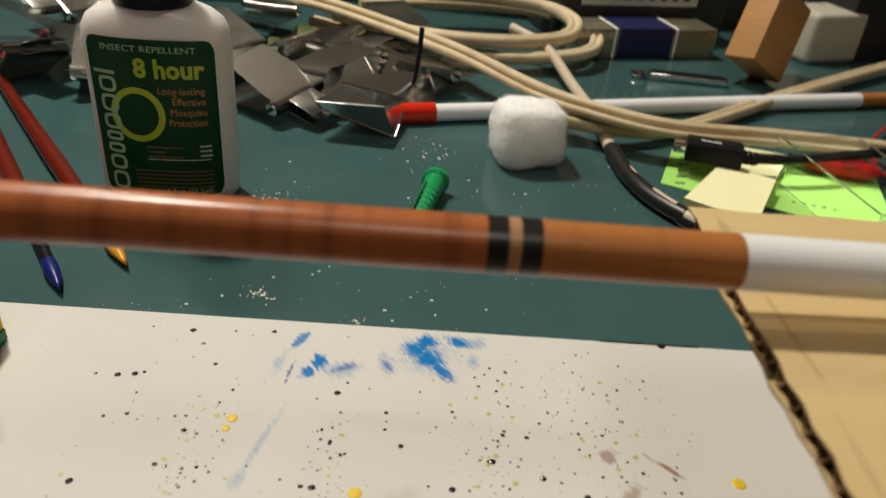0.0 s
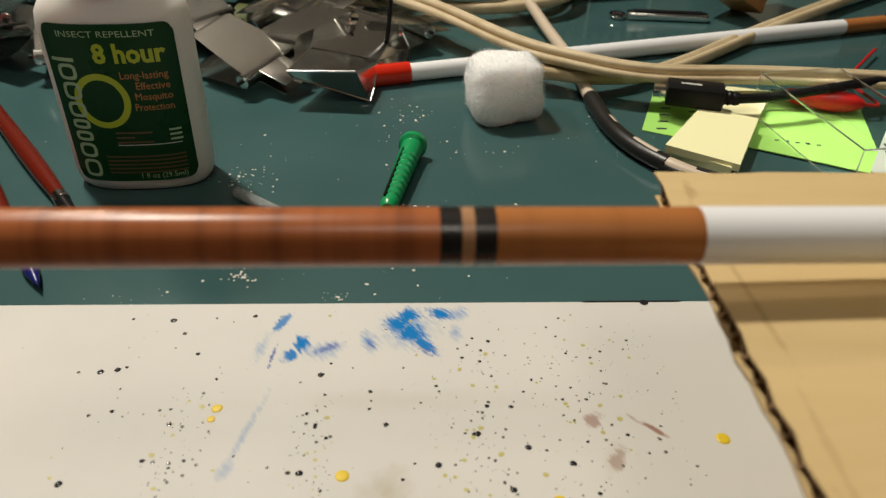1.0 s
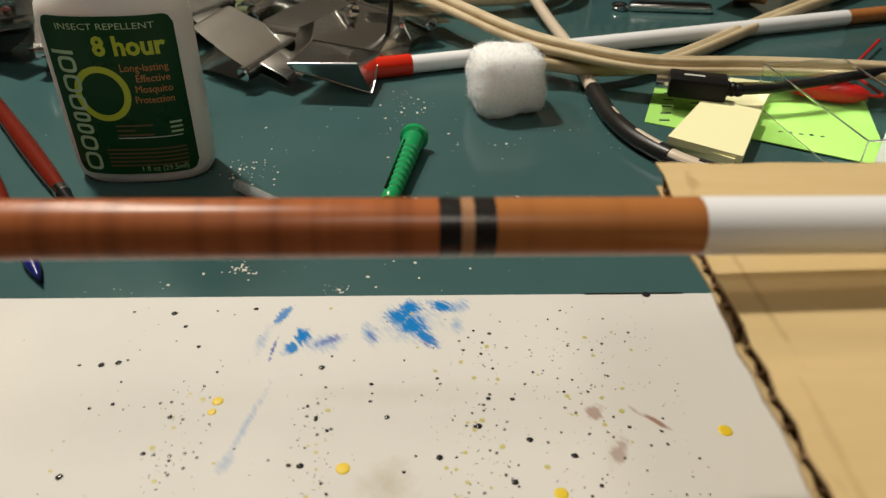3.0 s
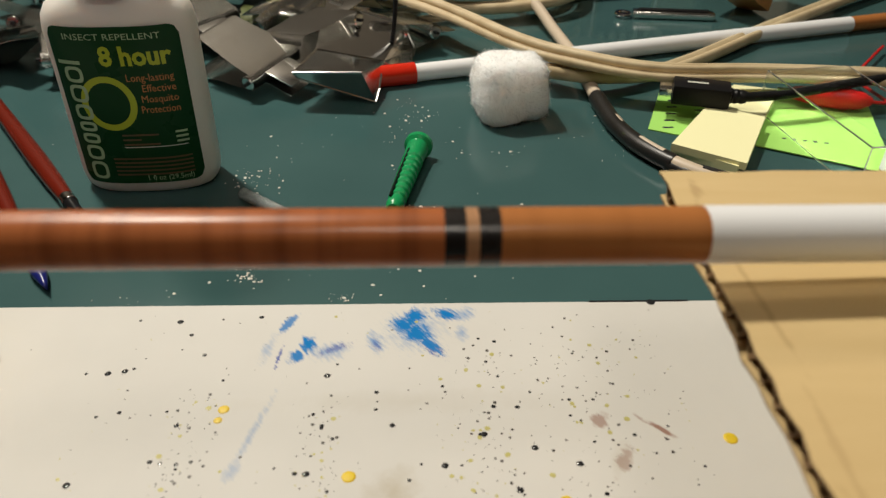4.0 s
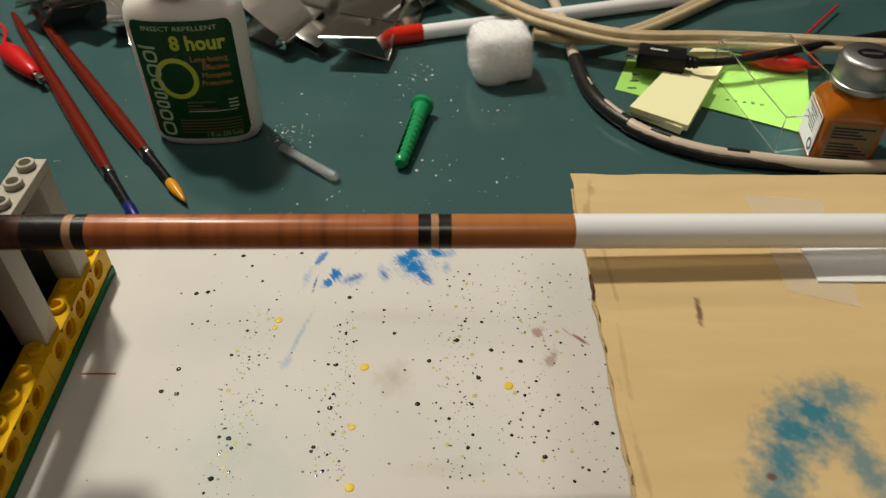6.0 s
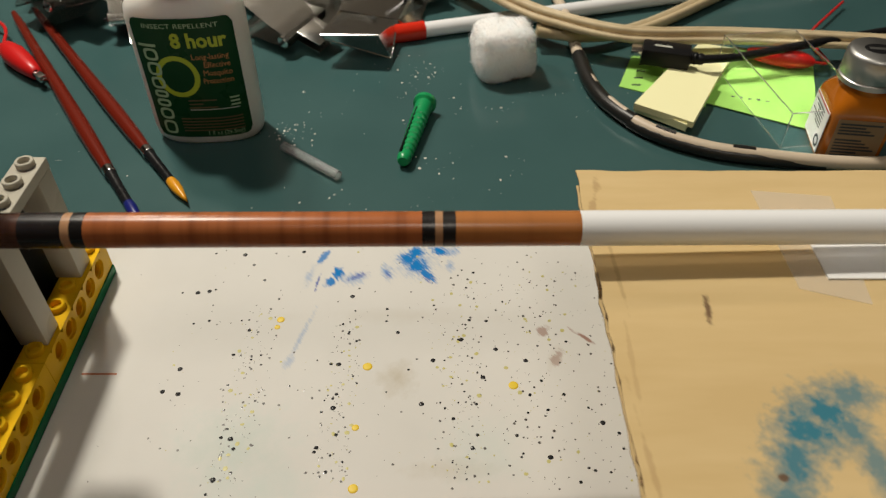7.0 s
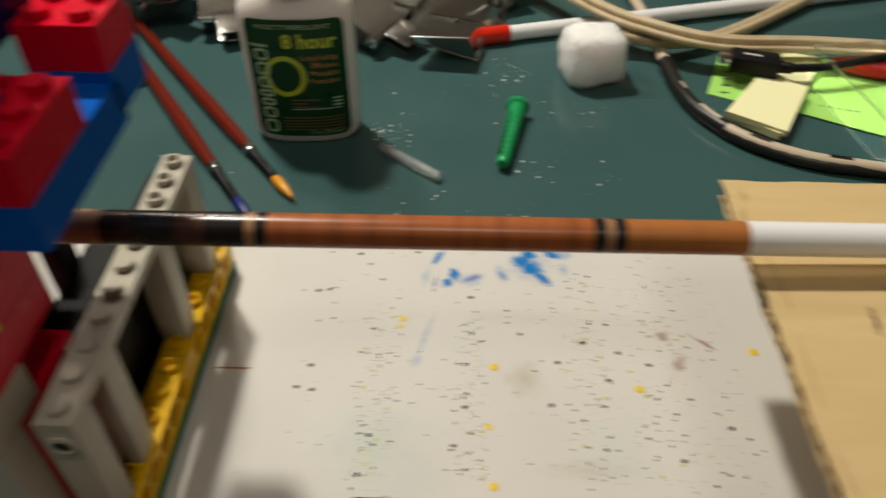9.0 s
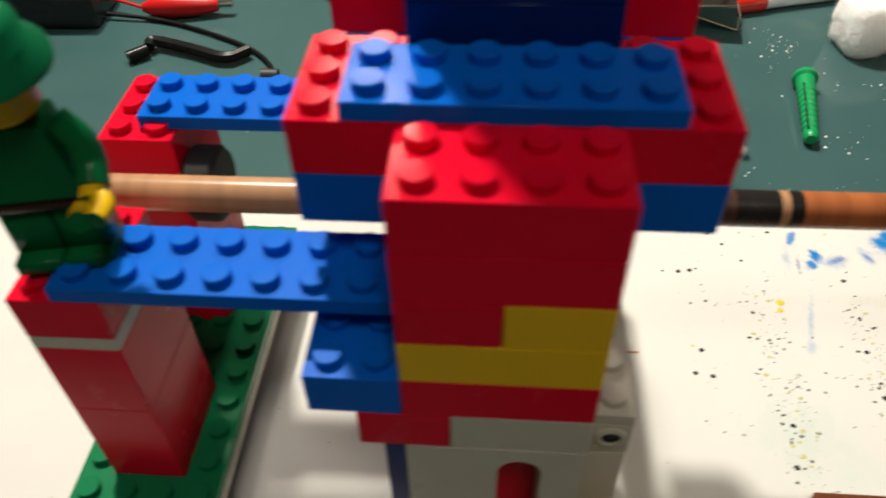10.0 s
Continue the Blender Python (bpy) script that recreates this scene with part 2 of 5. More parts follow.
BOARD = material("white_painted_board", (0.67, 0.66, 0.63), 0.7, second=(0.58, 0.57, 0.54), scale=22, amount=0.8, bump=0.05, bump_scale=400, spec=0.2)
# brownish smudges, and one long faint brownish band at y 10.6
stained(BOARD, "smudge_and_band", (0.5, 0.46, 0.38), [(0.2, 8.2, 0.6, 0.65, 0, 0.85), (1.6, 5.4, 1.2, 0.35, 0, 0.5), (0.3, 10.6, 3.6, 0.35, 0, 0.22), (-4.0, 6.0, 1.2, 1.0, 0, 0.25), (4.7, 8.9, 0.2, 0.45, 20, 0.5)], streak=(1, 1), rough=2.6, full=1.2, none=2.4)
stained(BOARD, "rust", (0.3, 0.17, 0.13), [(4.5, 10.0, 0.2, 0.26, 15, 0.7), (4.75, 8.9, 0.17, 0.4, 25, 0.55), (5.75, 9.7, 0.5, 0.08, 42, 0.95)])
stained(BOARD, "teal_wash", (0.5, 0.62, 0.58), [(-4.0, 6.0, 1.6, 1.4, 0, 0.5), (-3.2, 4.8, 1.6, 0.7, 0, 0.45), (2.6, 6.0, 1.2, 1.0, 0, 0.3)], streak=(1, 1), rough=2.6, full=1.2, none=2.5)
FAINT = dict(streak=(5.0, 0.9), rough=3.4, full=1.7, none=2.75, grain=260)
stained(BOARD, "blue_wash", (0.16, 0.3, 0.55), [(-2.72, 9.75, 0.1, 1.25, 15, 0.5), (-2.95, 8.85, 0.16, 0.3, 15, 0.45), (-2.8, 12.3, 0.16, 0.5, 8, 0.5), (-1.35, 12.2, 0.5, 0.3, -15, 0.75), (-0.3, 12.5, 0.22, 0.42, -22, 0.9), (1.85, 13.5, 0.26, 0.28, 0, 0.85), (1.72, 12.8, 0.17, 0.3, 0, 0.7), (0.6, 12.9, 0.75, 0.75, 0, 0.6)], **FAINT)
stained(BOARD, "purple_line", (0.05, 0.09, 0.36), [(-2.5, 12.0, 0.06, 0.5, 6, 0.9), (-1.25, 12.3, 0.5, 0.16, -25, 0.7), (1.0, 12.3, 0.2, 0.45, -38, 0.8), (-0.28, 12.4, 0.12, 0.3, -22, 0.6)], streak=(7.0, 0.9), rough=4.2, full=2.3, none=2.9, grain=330, turned=40)
PAINT = dict(streak=(4.5, 0.9), rough=3.0, full=2.0, none=2.55, grain=300, turned=40)
stained(BOARD, "blue", (0.003, 0.175, 0.5), [(0.35, 13.12, 0.36, 0.36, 0, 1.0), (0.62, 13.45, 0.34, 0.3, 20, 1.0), (0.68, 12.8, 0.34, 0.46, -30, 1.0), (0.98, 12.4, 0.2, 0.46, -38, 0.95), (1.4, 13.5, 0.36, 0.22, 25, 1.0), (-1.88, 12.45, 0.2, 0.34, -10, 1.0), (-2.1, 12.05, 0.2, 0.24, 0, 0.95), (-2.45, 13.2, 0.15, 0.42, 25, 0.85)], **PAINT)
SPRAY = dict(streak=(1.3, 1.0), rough=2.6, full=1.55, none=2.75, grain=420)
stained(CARD, "blue_spray", (0.012, 0.165, 0.24), [(8.95, 3.45, 0.55, 0.4, 0, 0.8), (8.4, 3.1, 0.65, 0.5, 0, 0.97), (7.95, 2.65, 0.6, 0.55, 20, 0.97), (7.5, 2.0, 0.45, 0.7, 10, 0.92), (7.2, 1.3, 0.5, 0.7, 0, 0.85), (8.7, 2.7, 0.4, 0.45, 0, 0.85), (8.95, 1.9, 0.35, 0.75, -10, 0.75), (8.1, 0.5, 0.9, 0.6, 0, 0.9)], **SPRAY)
# the sheet is flat here; the shade along its creases is painted as dark strips
stained(CARD, "crease", (0.36, 0.22, 0.1), [(5.22, 6.9, 0.05, 1.7, -2, 0.4), (5.12, 4.3, 0.05, 1.3, 2, 0.3), (5.04, 1.8, 0.05, 1.7, -3, 0.4), (5.05, 8.9, 0.1, 1.2, 12, 0.5)])
stained(CARD, "brown_mark", (0.12, 0.06, 0.03), [(6.9, 5.5, 0.09, 0.4, 5, 0.9), (7.2, 1.75, 0.1, 0.08, 0, 0.9)])


def shaft_wood(name, a, b, ringed):
    """Stained wood of a turned shaft: rings round the axis where it spins under the brush, fine grain along it."""
    m = material(name, a, 0.27, second=b, scale=60, amount=0.5, stretch=(0.15, 3, 3), bump=0.05, spec=0.36)
    nt = m.node_tree
    n, l = nt.nodes, nt.links
    co = n.new("ShaderNodeTexCoord")
    mp = n.new("ShaderNodeMapping")
    mp.inputs["Scale"].default_value = (1, 0.02, 0.02)
    l.new(co.outputs["Object"], mp.inputs["Vector"])
    nz = n.new("ShaderNodeTexNoise")
    nz.inputs["Scale"].default_value = 260
    nz.inputs["Detail"].default_value = 3
    l.new(mp.outputs[0], nz.inputs["Vector"])
    mr = n.new("ShaderNodeMapRange")
    mr.inputs["From Min"].default_value, mr.inputs["From Max"].default_value = 0.46, 0.66
    mr.inputs["To Max"].default_value = ringed
    l.new(nz.outputs[0], mr.inputs["Value"])
    bs = n["Principled BSDF"]
    before = bs.inputs["Base Color"].links[0].from_socket
    mix = n.new("ShaderNodeMix")
    mix.data_type = "RGBA"
    mix.inputs["B"].default_value = (b[0] * 0.45, b[1] * 0.4, b[2] * 0.4, 1)
    l.new(mr.outputs[0], mix.inputs["Factor"])
    l.new(before, mix.inputs["A"])
    l.new(mix.outputs["Result"], bs.inputs["Base Color"])
    return m


SHAFT_RINGED = shaft_wood("stained_shaft_wood", (0.44, 0.14, 0.046), (0.33, 0.09, 0.028), 0.55)
SHAFT_PLAIN = shaft_wood("amber_shaft_wood", (0.46, 0.18, 0.055), (0.38, 0.13, 0.035), 0.15)
SHAFT_PALE = shaft_wood("bare_shaft_wood", (0.5, 0.28, 0.15), (0.42, 0.21, 0.1), 0.3)
SHAFT_DARK = shaft_wood("dark_brown_crest", (0.09, 0.04, 0.025), (0.04, 0.018, 0.012), 0.7)


# ---- building helpers ----
def finish(bm, name, mats, smooth=40):
    for v in bm.verts:
        v.co *= U
    bm.normal_update()
    me = bpy.data.meshes.new(name)
    bm.to_mesh(me)
    bm.free()
    for m in (mats if isinstance(mats, (list, tuple)) else [mats]):
        me.materials.append(m)
    if smooth:
        me.polygons.foreach_set("use_smooth", [True] * len(me.polygons))
        me.set_sharp_from_angle(angle=radians(smooth))
    return me


def thing(name, label, category, at=(0, 0, 0), turn=(0, 0, 0), group="", kind=""):
    """An Empty at the base of a thing; its parts hang under it."""
    ob = new(name)
    ob.empty_display_size = 0.005
    ob.matrix_world = pose(at[0] * U, at[1] * U, at[2] * U, *turn)
    return tagged(ob, label, category, group, kind)


def part(name, bm, mat, parent, label="", at=(0, 0, 0), turn=(0, 0, 0), smooth=40):
    ob = new(name, finish(bm, name, mat, smooth))
    ob.parent = parent
    ob.matrix_local = pose(at[0] * U, at[1] * U, at[2] * U, *turn)
    return tagged(ob, label)


def solo(name, bm, mat, label, category, at=(0, 0, 0), turn=(0, 0, 0), group="", kind="", smooth=40):
    """A thing that is one mesh."""
    ob = new(name, finish(bm, name, mat, smooth))
    ob.matrix_world = pose(at[0] * U, at[1] * U, at[2] * U, *turn)
    return tagged(ob, label, category, group, kind)


def box(x0, y0, z0, x1, y1, z1, bevel=0.0, segments=2, bm=None, mat=0):
    bm = bm or bmesh.new()
    geo = bmesh.ops.create_cube(bm, size=1)
    for v in geo["verts"]:
        v.co = Vector(((x0 + x1) / 2 + v.co.x * (x1 - x0), (y0 + y1) / 2 + v.co.y * (y1 - y0), (z0 + z1) / 2 + v.co.z * (z1 - z0)))
    faces = list({f for v in geo["verts"] for f in v.link_faces})
    for f in faces:
        f.material_index = mat
    if bevel:
        edges = list({e for f in faces for e in f.edges})
        bmesh.ops.bevel(bm, geom=edges, offset=bevel, segments=segments, affect="EDGES", profile=0.6)
    return bm


def lathe(profile, steps=32, bm=None, axis="z", at=(0, 0, 0), mat=0):
    """A turned body: profile of (radius, height) from one end to the other; closed where the radius is 0."""
    bm = bm or bmesh.new()
    rings = []
    for r, h in profile:
        if r <= 0:
            p = (0, 0, h)
            ring = [bm.verts.new(p)]
        else:
            ring = [bm.verts.new((r * math.cos(2 * math.pi * k / steps), r * math.sin(2 * math.pi * k / steps), h)) for k in range(steps)]
        rings.append(ring)
    for a, b in zip(rings, rings[1:]):
        for k in range(steps):
            q = (k + 1) % steps
            if len(a) == 1 and len(b) == 1:
                continue
            if len(a) == 1:
                f = bm.faces.new((a[0], b[k], b[q])[::-1])
            elif len(b) == 1:
                f = bm.faces.new((a[k], a[q], b[0]))
            else:
                f = bm.faces.new((a[k], a[q], b[q], b[k]))
            f.material_index = mat
    turn = {"z": Matrix(), "x": Matrix.Rotation(radians(90), 4, "Y"), "y": Matrix.Rotation(radians(-90), 4, "X")}[axis]
    vs = [v for r in rings for v in r]
    for v in vs:
        v.co = turn @ v.co + Vector(at)
    return bm


def spline(points, steps=8):
    """A smooth line through the points."""
    p = [Vector(q) for q in points]
    p = [2 * p[0] - p[1]] + p + [2 * p[-1] - p[-2]]
    line = []
    for k in range(1, len(p) - 2):
        for s in range(steps):
            t = s / steps
            a, b, c, d = p[k - 1], p[k], p[k + 1], p[k + 2]
            line.append(0.5 * (2 * b + (c - a) * t + (2 * a - 5 * b + 4 * c - d) * t * t + (3 * b - a - 3 * c + d) * t ** 3))
    return line + [p[-2]]


def tube(points, r, sides=10, steps=8, bm=None, flat=1.0, mat=0, groove=0.0):
    """A round or flattened cord along a smooth line."""
    bm = bm or bmesh.new()
    line = spline(points, steps)
    rings = []
    for k, q in enumerate(line):
        d = (line[min(k + 1, len(line) - 1)] - line[max(k - 1, 0)]).normalized()
        side = d.cross(Vector((0, 0, 1)))
        side = side.normalized() if side.length > 1e-4 else Vector((1, 0, 0))
        up = side.cross(d).normalized()
        rings.append([bm.verts.new(q + r * (math.cos(2 * math.pi * s / sides) * side + flat * math.sin(2 * math.pi * s / sides) * (1 - groove + groove * abs(math.cos(2 * math.pi * s / sides)) ** 0.6 * 1.5) * up)) for s in range(sides)])
    for a, b in zip(rings, rings[1:]):
        for s in range(sides):
            f = bm.faces.new((a[s], a[(s + 1) % sides], b[(s + 1) % sides], b[s]))
            f.material_index = mat
    bm.faces.new(rings[0])
    bm.faces.new(rings[-1][::-1])
    return bm


def lettering(words, height, mat, parent, place, width=None, turn=0, label="", bold=0.0):
    """Raised lettering; place maps a point of the line (x, z) to the surface."""
    cu = bpy.data.curves.new("lettering", "FONT")
    cu.body, cu.size, cu.resolution_u = words, height, 2
    cu.offset = bold * height
    cu.align_x, cu.align_y = "CENTER", "CENTER"
    ob = bpy.data.objects.new("lettering", cu)
    me = bpy.data.meshes.new_from_object(ob)
    bpy.data.objects.remove(ob)
    bm = bmesh.new()
    bm.from_mesh(me)
    bpy.data.meshes.remove(me)
    xs = [v.co.x for v in bm.verts]
    k = width / (max(xs) - min(xs)) if width else 1
    mid = (max(xs) + min(xs)) / 2
    a = radians(turn)
    for v in bm.verts:
        x, z = (v.co.x - mid) * k, v.co.y
        v.co = place(x * math.cos(a) - z * math.sin(a), x * math.sin(a) + z * math.cos(a))
    return part("lettering", bm, mat, parent, label, smooth=0)


# ---- the table, and an unseen room shell added to bounce the lamplight ----
def structure(name, bm, mat):
    return solo(name, bm, mat, "", "", kind="structure", smooth=0)


tagged(structure("floor", box(-200, -200, -78, 200, 200, -76), WALL), "unseen dark floor, added to close the room")
tagged(structure("ceiling", box(-200, -200, 170, 200, 200, 172), CEILING), "unseen off-white ceiling, added to close the room")
for nm, b in (("wall_north", (-200, 110, -76, 200, 114, 170)), ("wall_south", (-200, -204, -76, 200, -200, 170)),
              ("wall_west", (-204, -200, -76, -200, 110, 170)), ("wall_east", (200, -200, -76, 204, 110, 170))):
    tagged(structure(nm, box(*b), WALL), "unseen plain dark wall, added to close the room")

table = thing("work_table", "dark teal-green smooth work table top", "table", (0, 20, -76))
part("tabletop", box(-80, -45, 76 + TABLE - 3, 80, 60, 76 + TABLE, 0.3), TEAL, table, "dark teal-green laminate with a dull sheen")
for x in (-75, 75):
    for y in (-40, 55):
        part("leg", box(x - 3, y - 3, 0, x + 3, y + 3, 76 + TABLE - 3, 0.4), DARK, table)

BOARD_FRONT = -0.5
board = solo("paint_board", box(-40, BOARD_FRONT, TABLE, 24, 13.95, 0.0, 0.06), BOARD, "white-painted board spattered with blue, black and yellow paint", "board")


# ---- dried paint drops on the board ----
def drops(count, mat_name, mat, low, high, seed, bands):
    rng = random.Random(seed)
    bm = bmesh.new()
    for _ in range(count):
        x0, x1, y0, y1 = rng.choice(bands)
        x, y = rng.uniform(x0, x1), rng.uniform(y0, y1)
        r = low + (high - low) * rng.random() ** 3
        e = rng.uniform(0.7, 1.0)
        a = rng.uniform(0, 3.14)
        n = 9
        ring = [bm.verts.new((x + r * (math.cos(a) * math.cos(6.283 * k / n) - e * math.sin(a) * math.sin(6.283 * k / n)),
                              y + r * (math.sin(a) * math.cos(6.283 * k / n) + e * math.cos(a) * math.sin(6.283 * k / n)), 0.002)) for k in range(n)]
        top = bm.verts.new((x, y, 0.004 + 0.08 * r))
        for k in range(n):
            bm.faces.new((ring[k], ring[(k + 1) % n], top))
    return solo("paint_drops", bm, mat, mat_name, "paint drops", kind="stuff", smooth=80)


ALL = [(-6.5, 6.5, 4.6, 13.6)]
LINES = [(1.0, 6.4, 5.0, 12.5), (-4.6, -3.4, 4.4, 11.0), (-1.8, -0.9, 5.0, 10.5), (1.4, 2.6, 5.0, 12.0), (3.2, 6.5, 4.8, 13.0)]
drops(220, "small dried black paint drops on the board", SPLAT_BLACK, 0.015, 0.06, 3, LINES + ALL)
drops(640, "tiny grey paint specks on the board", SPLAT_GREY, 0.01, 0.045, 4, LINES + ALL + ALL)
drops(240, "small olive-yellow paint specks on the board", SPLAT_OLIVE, 0.012, 0.075, 5, LINES + ALL)
drops(40, "black paint specks on the board beside the brick stand", SPLAT_GREY, 0.012, 0.04, 6, [(-30, -6, 3, 13.5)])


def big_drops(name, places):
    """The larger black drops, each a low dome with an uneven rim."""
    rng = random.Random(21)
    for x, y in places:
        r = rng.choice((0.035, 0.04, 0.05, 0.055, 0.06, 0.075))
        bm = bmesh.new()
        n = 14
        rim = [bm.verts.new((r * rng.uniform(0.85, 1.15) * math.cos(6.283 * k / n), r * rng.uniform(0.8, 1.1) * math.sin(6.283 * k / n), 0.001)) for k in range(n)]
        mid = [bm.verts.new((v.co.x * 0.7, v.co.y * 0.7, r * 0.2)) for v in rim]
        top = bm.verts.new((0, 0, r * 0.26))
        for k in range(n):
            q = (k + 1) % n
            bm.faces.new((rim[k], rim[q], mid[q], mid[k]))
            bm.faces.new((mid[k], mid[q], top))
        solo("paint_drop", bm, SPLAT_BLACK, name, "paint drop", (x, y, 0.001), group="black paint drops", smooth=80)


big_drops("dried black paint drop on the white board", [
    (-6.01, 13.37), (-5.04, 13.31), (-4.66, 12.83), (-3.12, 13.45), (-4.2, 12.13), (-6.68, 11.57), (-6.2, 11.57), (-5.85, 11.64), (-5.67, 11.71), (-6.03, 10.29),
    (-5.58, 10.4), (-4.6, 10.41), (-4.38, 10.44), (-4.3, 10.02), (-4.59, 9.09), (-3.78, 9.08), (-4.04, 8.91), (-6.0, 8.57), (-6.29, 7.78), (-5.84, 7.7),
    (-4.24, 6.57), (-4.35, 6.3), (-4.09, 6.26), (-3.96, 5.96), (-4.3, 5.07), (-4.39, 4.67), (-1.31, 9.96), (0.15, 9.94), (-1.49, 8.74), (1.22, 11.04),
    (-1.19, 10.81), (-1.14, 11.77), (-1.33, 11.42)])
big_drops("dried black paint drop on the white board", [
    (-1.8, 7.11), (-1.5, 7.24), (-1.33, 6.39), (-1.81, 6.0), (-1.85, 5.87), (-1.42, 5.77), (0.91, 7.37), (1.21, 8.89), (0.51, 8.55),
    (2.23, 11.8), (2.48, 12.48), (2.46, 11.32), (3.12, 10.84), (2.29, 10.43), (2.8, 10.4), (3.94, 10.6), (3.89, 10.14), (2.04, 9.67), (3.04, 9.3), (2.63, 8.28),
    (2.09, 7.79), (2.41, 7.37), (3.88, 8.88), (4.85, 7.69), (5.78, 6.77), (6.21, 5.98), (2.41, 6.39), (2.27, 5.99), (4.28, 5.72), (5.22, 5.41)])


def yellow_drop(x, y, r):
    solo("paint_drop", lathe([(r, 0.0), (r * 0.92, r * 0.08), (r * 0.6, r * 0.12), (0, r * 0.13)], 20, at=(x, y, 0.001)), SPLAT_YELLOW,
         "dried blob of yellow paint on the board", "paint drop", group="yellow paint drops")


for x, y, r in ((-0.66, 8.66, 0.14), (3.47, 8.0, 0.14), (-3.42, 10.45, 0.12), (-3.48, 10.15, 0.09), (-0.84, 6.61, 0.1), (-0.75, 4.83, 0.13), (7.08, 9.46, 0.15)):
    yellow_drop(x, y, r)

# a chip with black paint in the board's back edge
chip = bmesh.new()
box(5.0, 13.9, -0.35, 7.5, 13.962, 0.006, 0.0, 1, chip)
lathe([(0.0, 0.0), (0.11, 0.004), (0, 0.008)], 12, chip, at=(6.55, 13.88, 0.001))
solo("edge_chip", chip, SPLAT_BLACK, "black paint on the chipped edge of the board", "paint mark", smooth=0)

solo("brown_scratch", box(-8.75, 8.36, 0.001, -7.75, 8.42, 0.012), PLANK, "thin brown sliver of wood on the board", "sliver", smooth=0)

# the plank lying at the front of the board
plank = box(-4.6, 0.2, 0.002, 6.6, 4.22, 0.42, 0.0)
corners = [e for e in plank.edges if abs(e.verts[0].co.z - e.verts[1].co.z) > 0.1]
bmesh.ops.bevel(plank, geom=corners, offset=0.35, segments=4, affect="EDGES")
solo("wood_plank", plank, PLANK, "varnished reddish-brown wooden slat lying on the board", "plank", smooth=30)

# ---- the cardboard box under the shaft ----
carton = thing("cardboard_box", "flattened tan cardboard box with torn edges and blue paint", "cardboard box", (0, 0, 0))


def card_sheet(x0, x1, y0, y1, z0, z1, seed, wave=0.12):
    """A sheet of card with uneven cut edges."""
    rng = random.Random(seed)
    bm = bmesh.new()
    n = 40
    outline = []
    for k in range(n):
        outline.append((x0 + (x1 - x0) * k / n, y1 + rng.uniform(-wave, wave) * 0.4))
    outline.append((x1, y1))
    outline.append((x1, y0))
    left = [(x0 + rng.uniform(-wave, wave) * 0.6, y0 + (y1 - y0) * k / n) for k in range(0, n)]
    outline += left
    low = [bm.verts.new((x, y, z0)) for x, y in outline]
    top = [bm.verts.new((x, y, z1)) for x, y in outline]
    f = bm.faces.new(top)
    bm.faces.new(low[::-1])
    m = len(outline)
    for k in range(m):
        q = bm.faces.new((top[k], low[k], low[(k + 1) % m], top[(k + 1) % m]))
        q.material_index = 1
    bmesh.ops.recalc_face_normals(bm, faces=bm.faces)
    bmesh.ops.triangulate(bm, faces=[g for g in bm.faces if len(g.verts) > 4])
    return bm


def flutes(x, y0, y1, z0, z1, pitch=0.42):
    """The wavy middle layer that shows along a cut edge."""
    bm = bmesh.new()
    n = int((y1 - y0) / pitch * 8)
    a, b = [], []
    for k in range(n + 1):
        y = y0 + (y1 - y0) * k / n
        z = (z0 + z1) / 2 + (z1 - z0) * 0.42 * math.sin(2 * math.pi * (y - y0) / pitch)
        a.append((bm.verts.new((x, y, z - 0.025)), bm.verts.new((x, y, z + 0.025))))
        b.append((bm.verts.new((x + 3, y, z - 0.025)), bm.verts.new((x + 3, y, z + 0.025))))
    for k in range(n):
        bm.faces.new((a[k][0], a[k + 1][0], a[k + 1][1], a[k][1]))
        bm.faces.new((a[k][1], a[k + 1][1], b[k + 1][1], b[k][1]))
        bm.faces.new((a[k][0], a[k + 1][0], b[k + 1][0], b[k][0]))
    bmesh.ops.recalc_face_normals(bm, faces=bm.faces)
    return bm


part("top_liner", card_sheet(4.8, 24, -6, 10.25, 5.76, 5.8, 2, 0.07), [CARD, CARD_EDGE], carton, "tan cardboard with a blue sprayed patch", smooth=0)
part("bottom_liner", card_sheet(4.84, 24, -6, 10.12, 5.4, 5.44, 7, 0.07), [CARD, CARD_EDGE], carton, smooth=0)
part("fluting", flutes(4.88, -6, 10.1, 5.44, 5.76), CARD_EDGE, carton, "torn wavy middle layer", smooth=0)
part("side_panel", box(9.2, -5, 0.002, 9.6, 9.0, 5.4, 0.03), CARD, carton)
part("back_panel", box(9.6, 8.6, 0.002, 23.5, 9.0, 5.4, 0.03), CARD, carton)
strip = bmesh.new()
strip_low = [strip.verts.new((x, y, 5.804)) for x, y in ((8.93, 9.45), (10.78, 9.23), (10.34, 5.7), (8.98, 6.15))]
strip_top = [strip.verts.new((v.co.x, v.co.y, 5.812)) for v in strip_low]
strip.faces.new(strip_top)
for k in range(4):
    strip.faces.new((strip_low[k], strip_low[(k + 1) % 4], strip_top[(k + 1) % 4], strip_top[k]))
bmesh.ops.recalc_face_normals(strip, faces=strip.faces)
part("packing_tape", strip, TAPE, carton, "strip of clear packing tape")
slip = box(9.68, 6.42, 5.815, 16, 8.0, 5.85)
solo("paper_slip", slip, PAPER, "folded white slip of paper on the cardboard", "paper", smooth=0)

# ---- the brick stand ----
S = 0.8
GX, GY = -14.95, 2.16  # the stand's stud grid starts here
stand = thing("toy_brick_stand", "jig of red, blue, yellow, grey and green toy building bricks", "brick stand", (0, 0, 0))


STUD_MESHES = {}


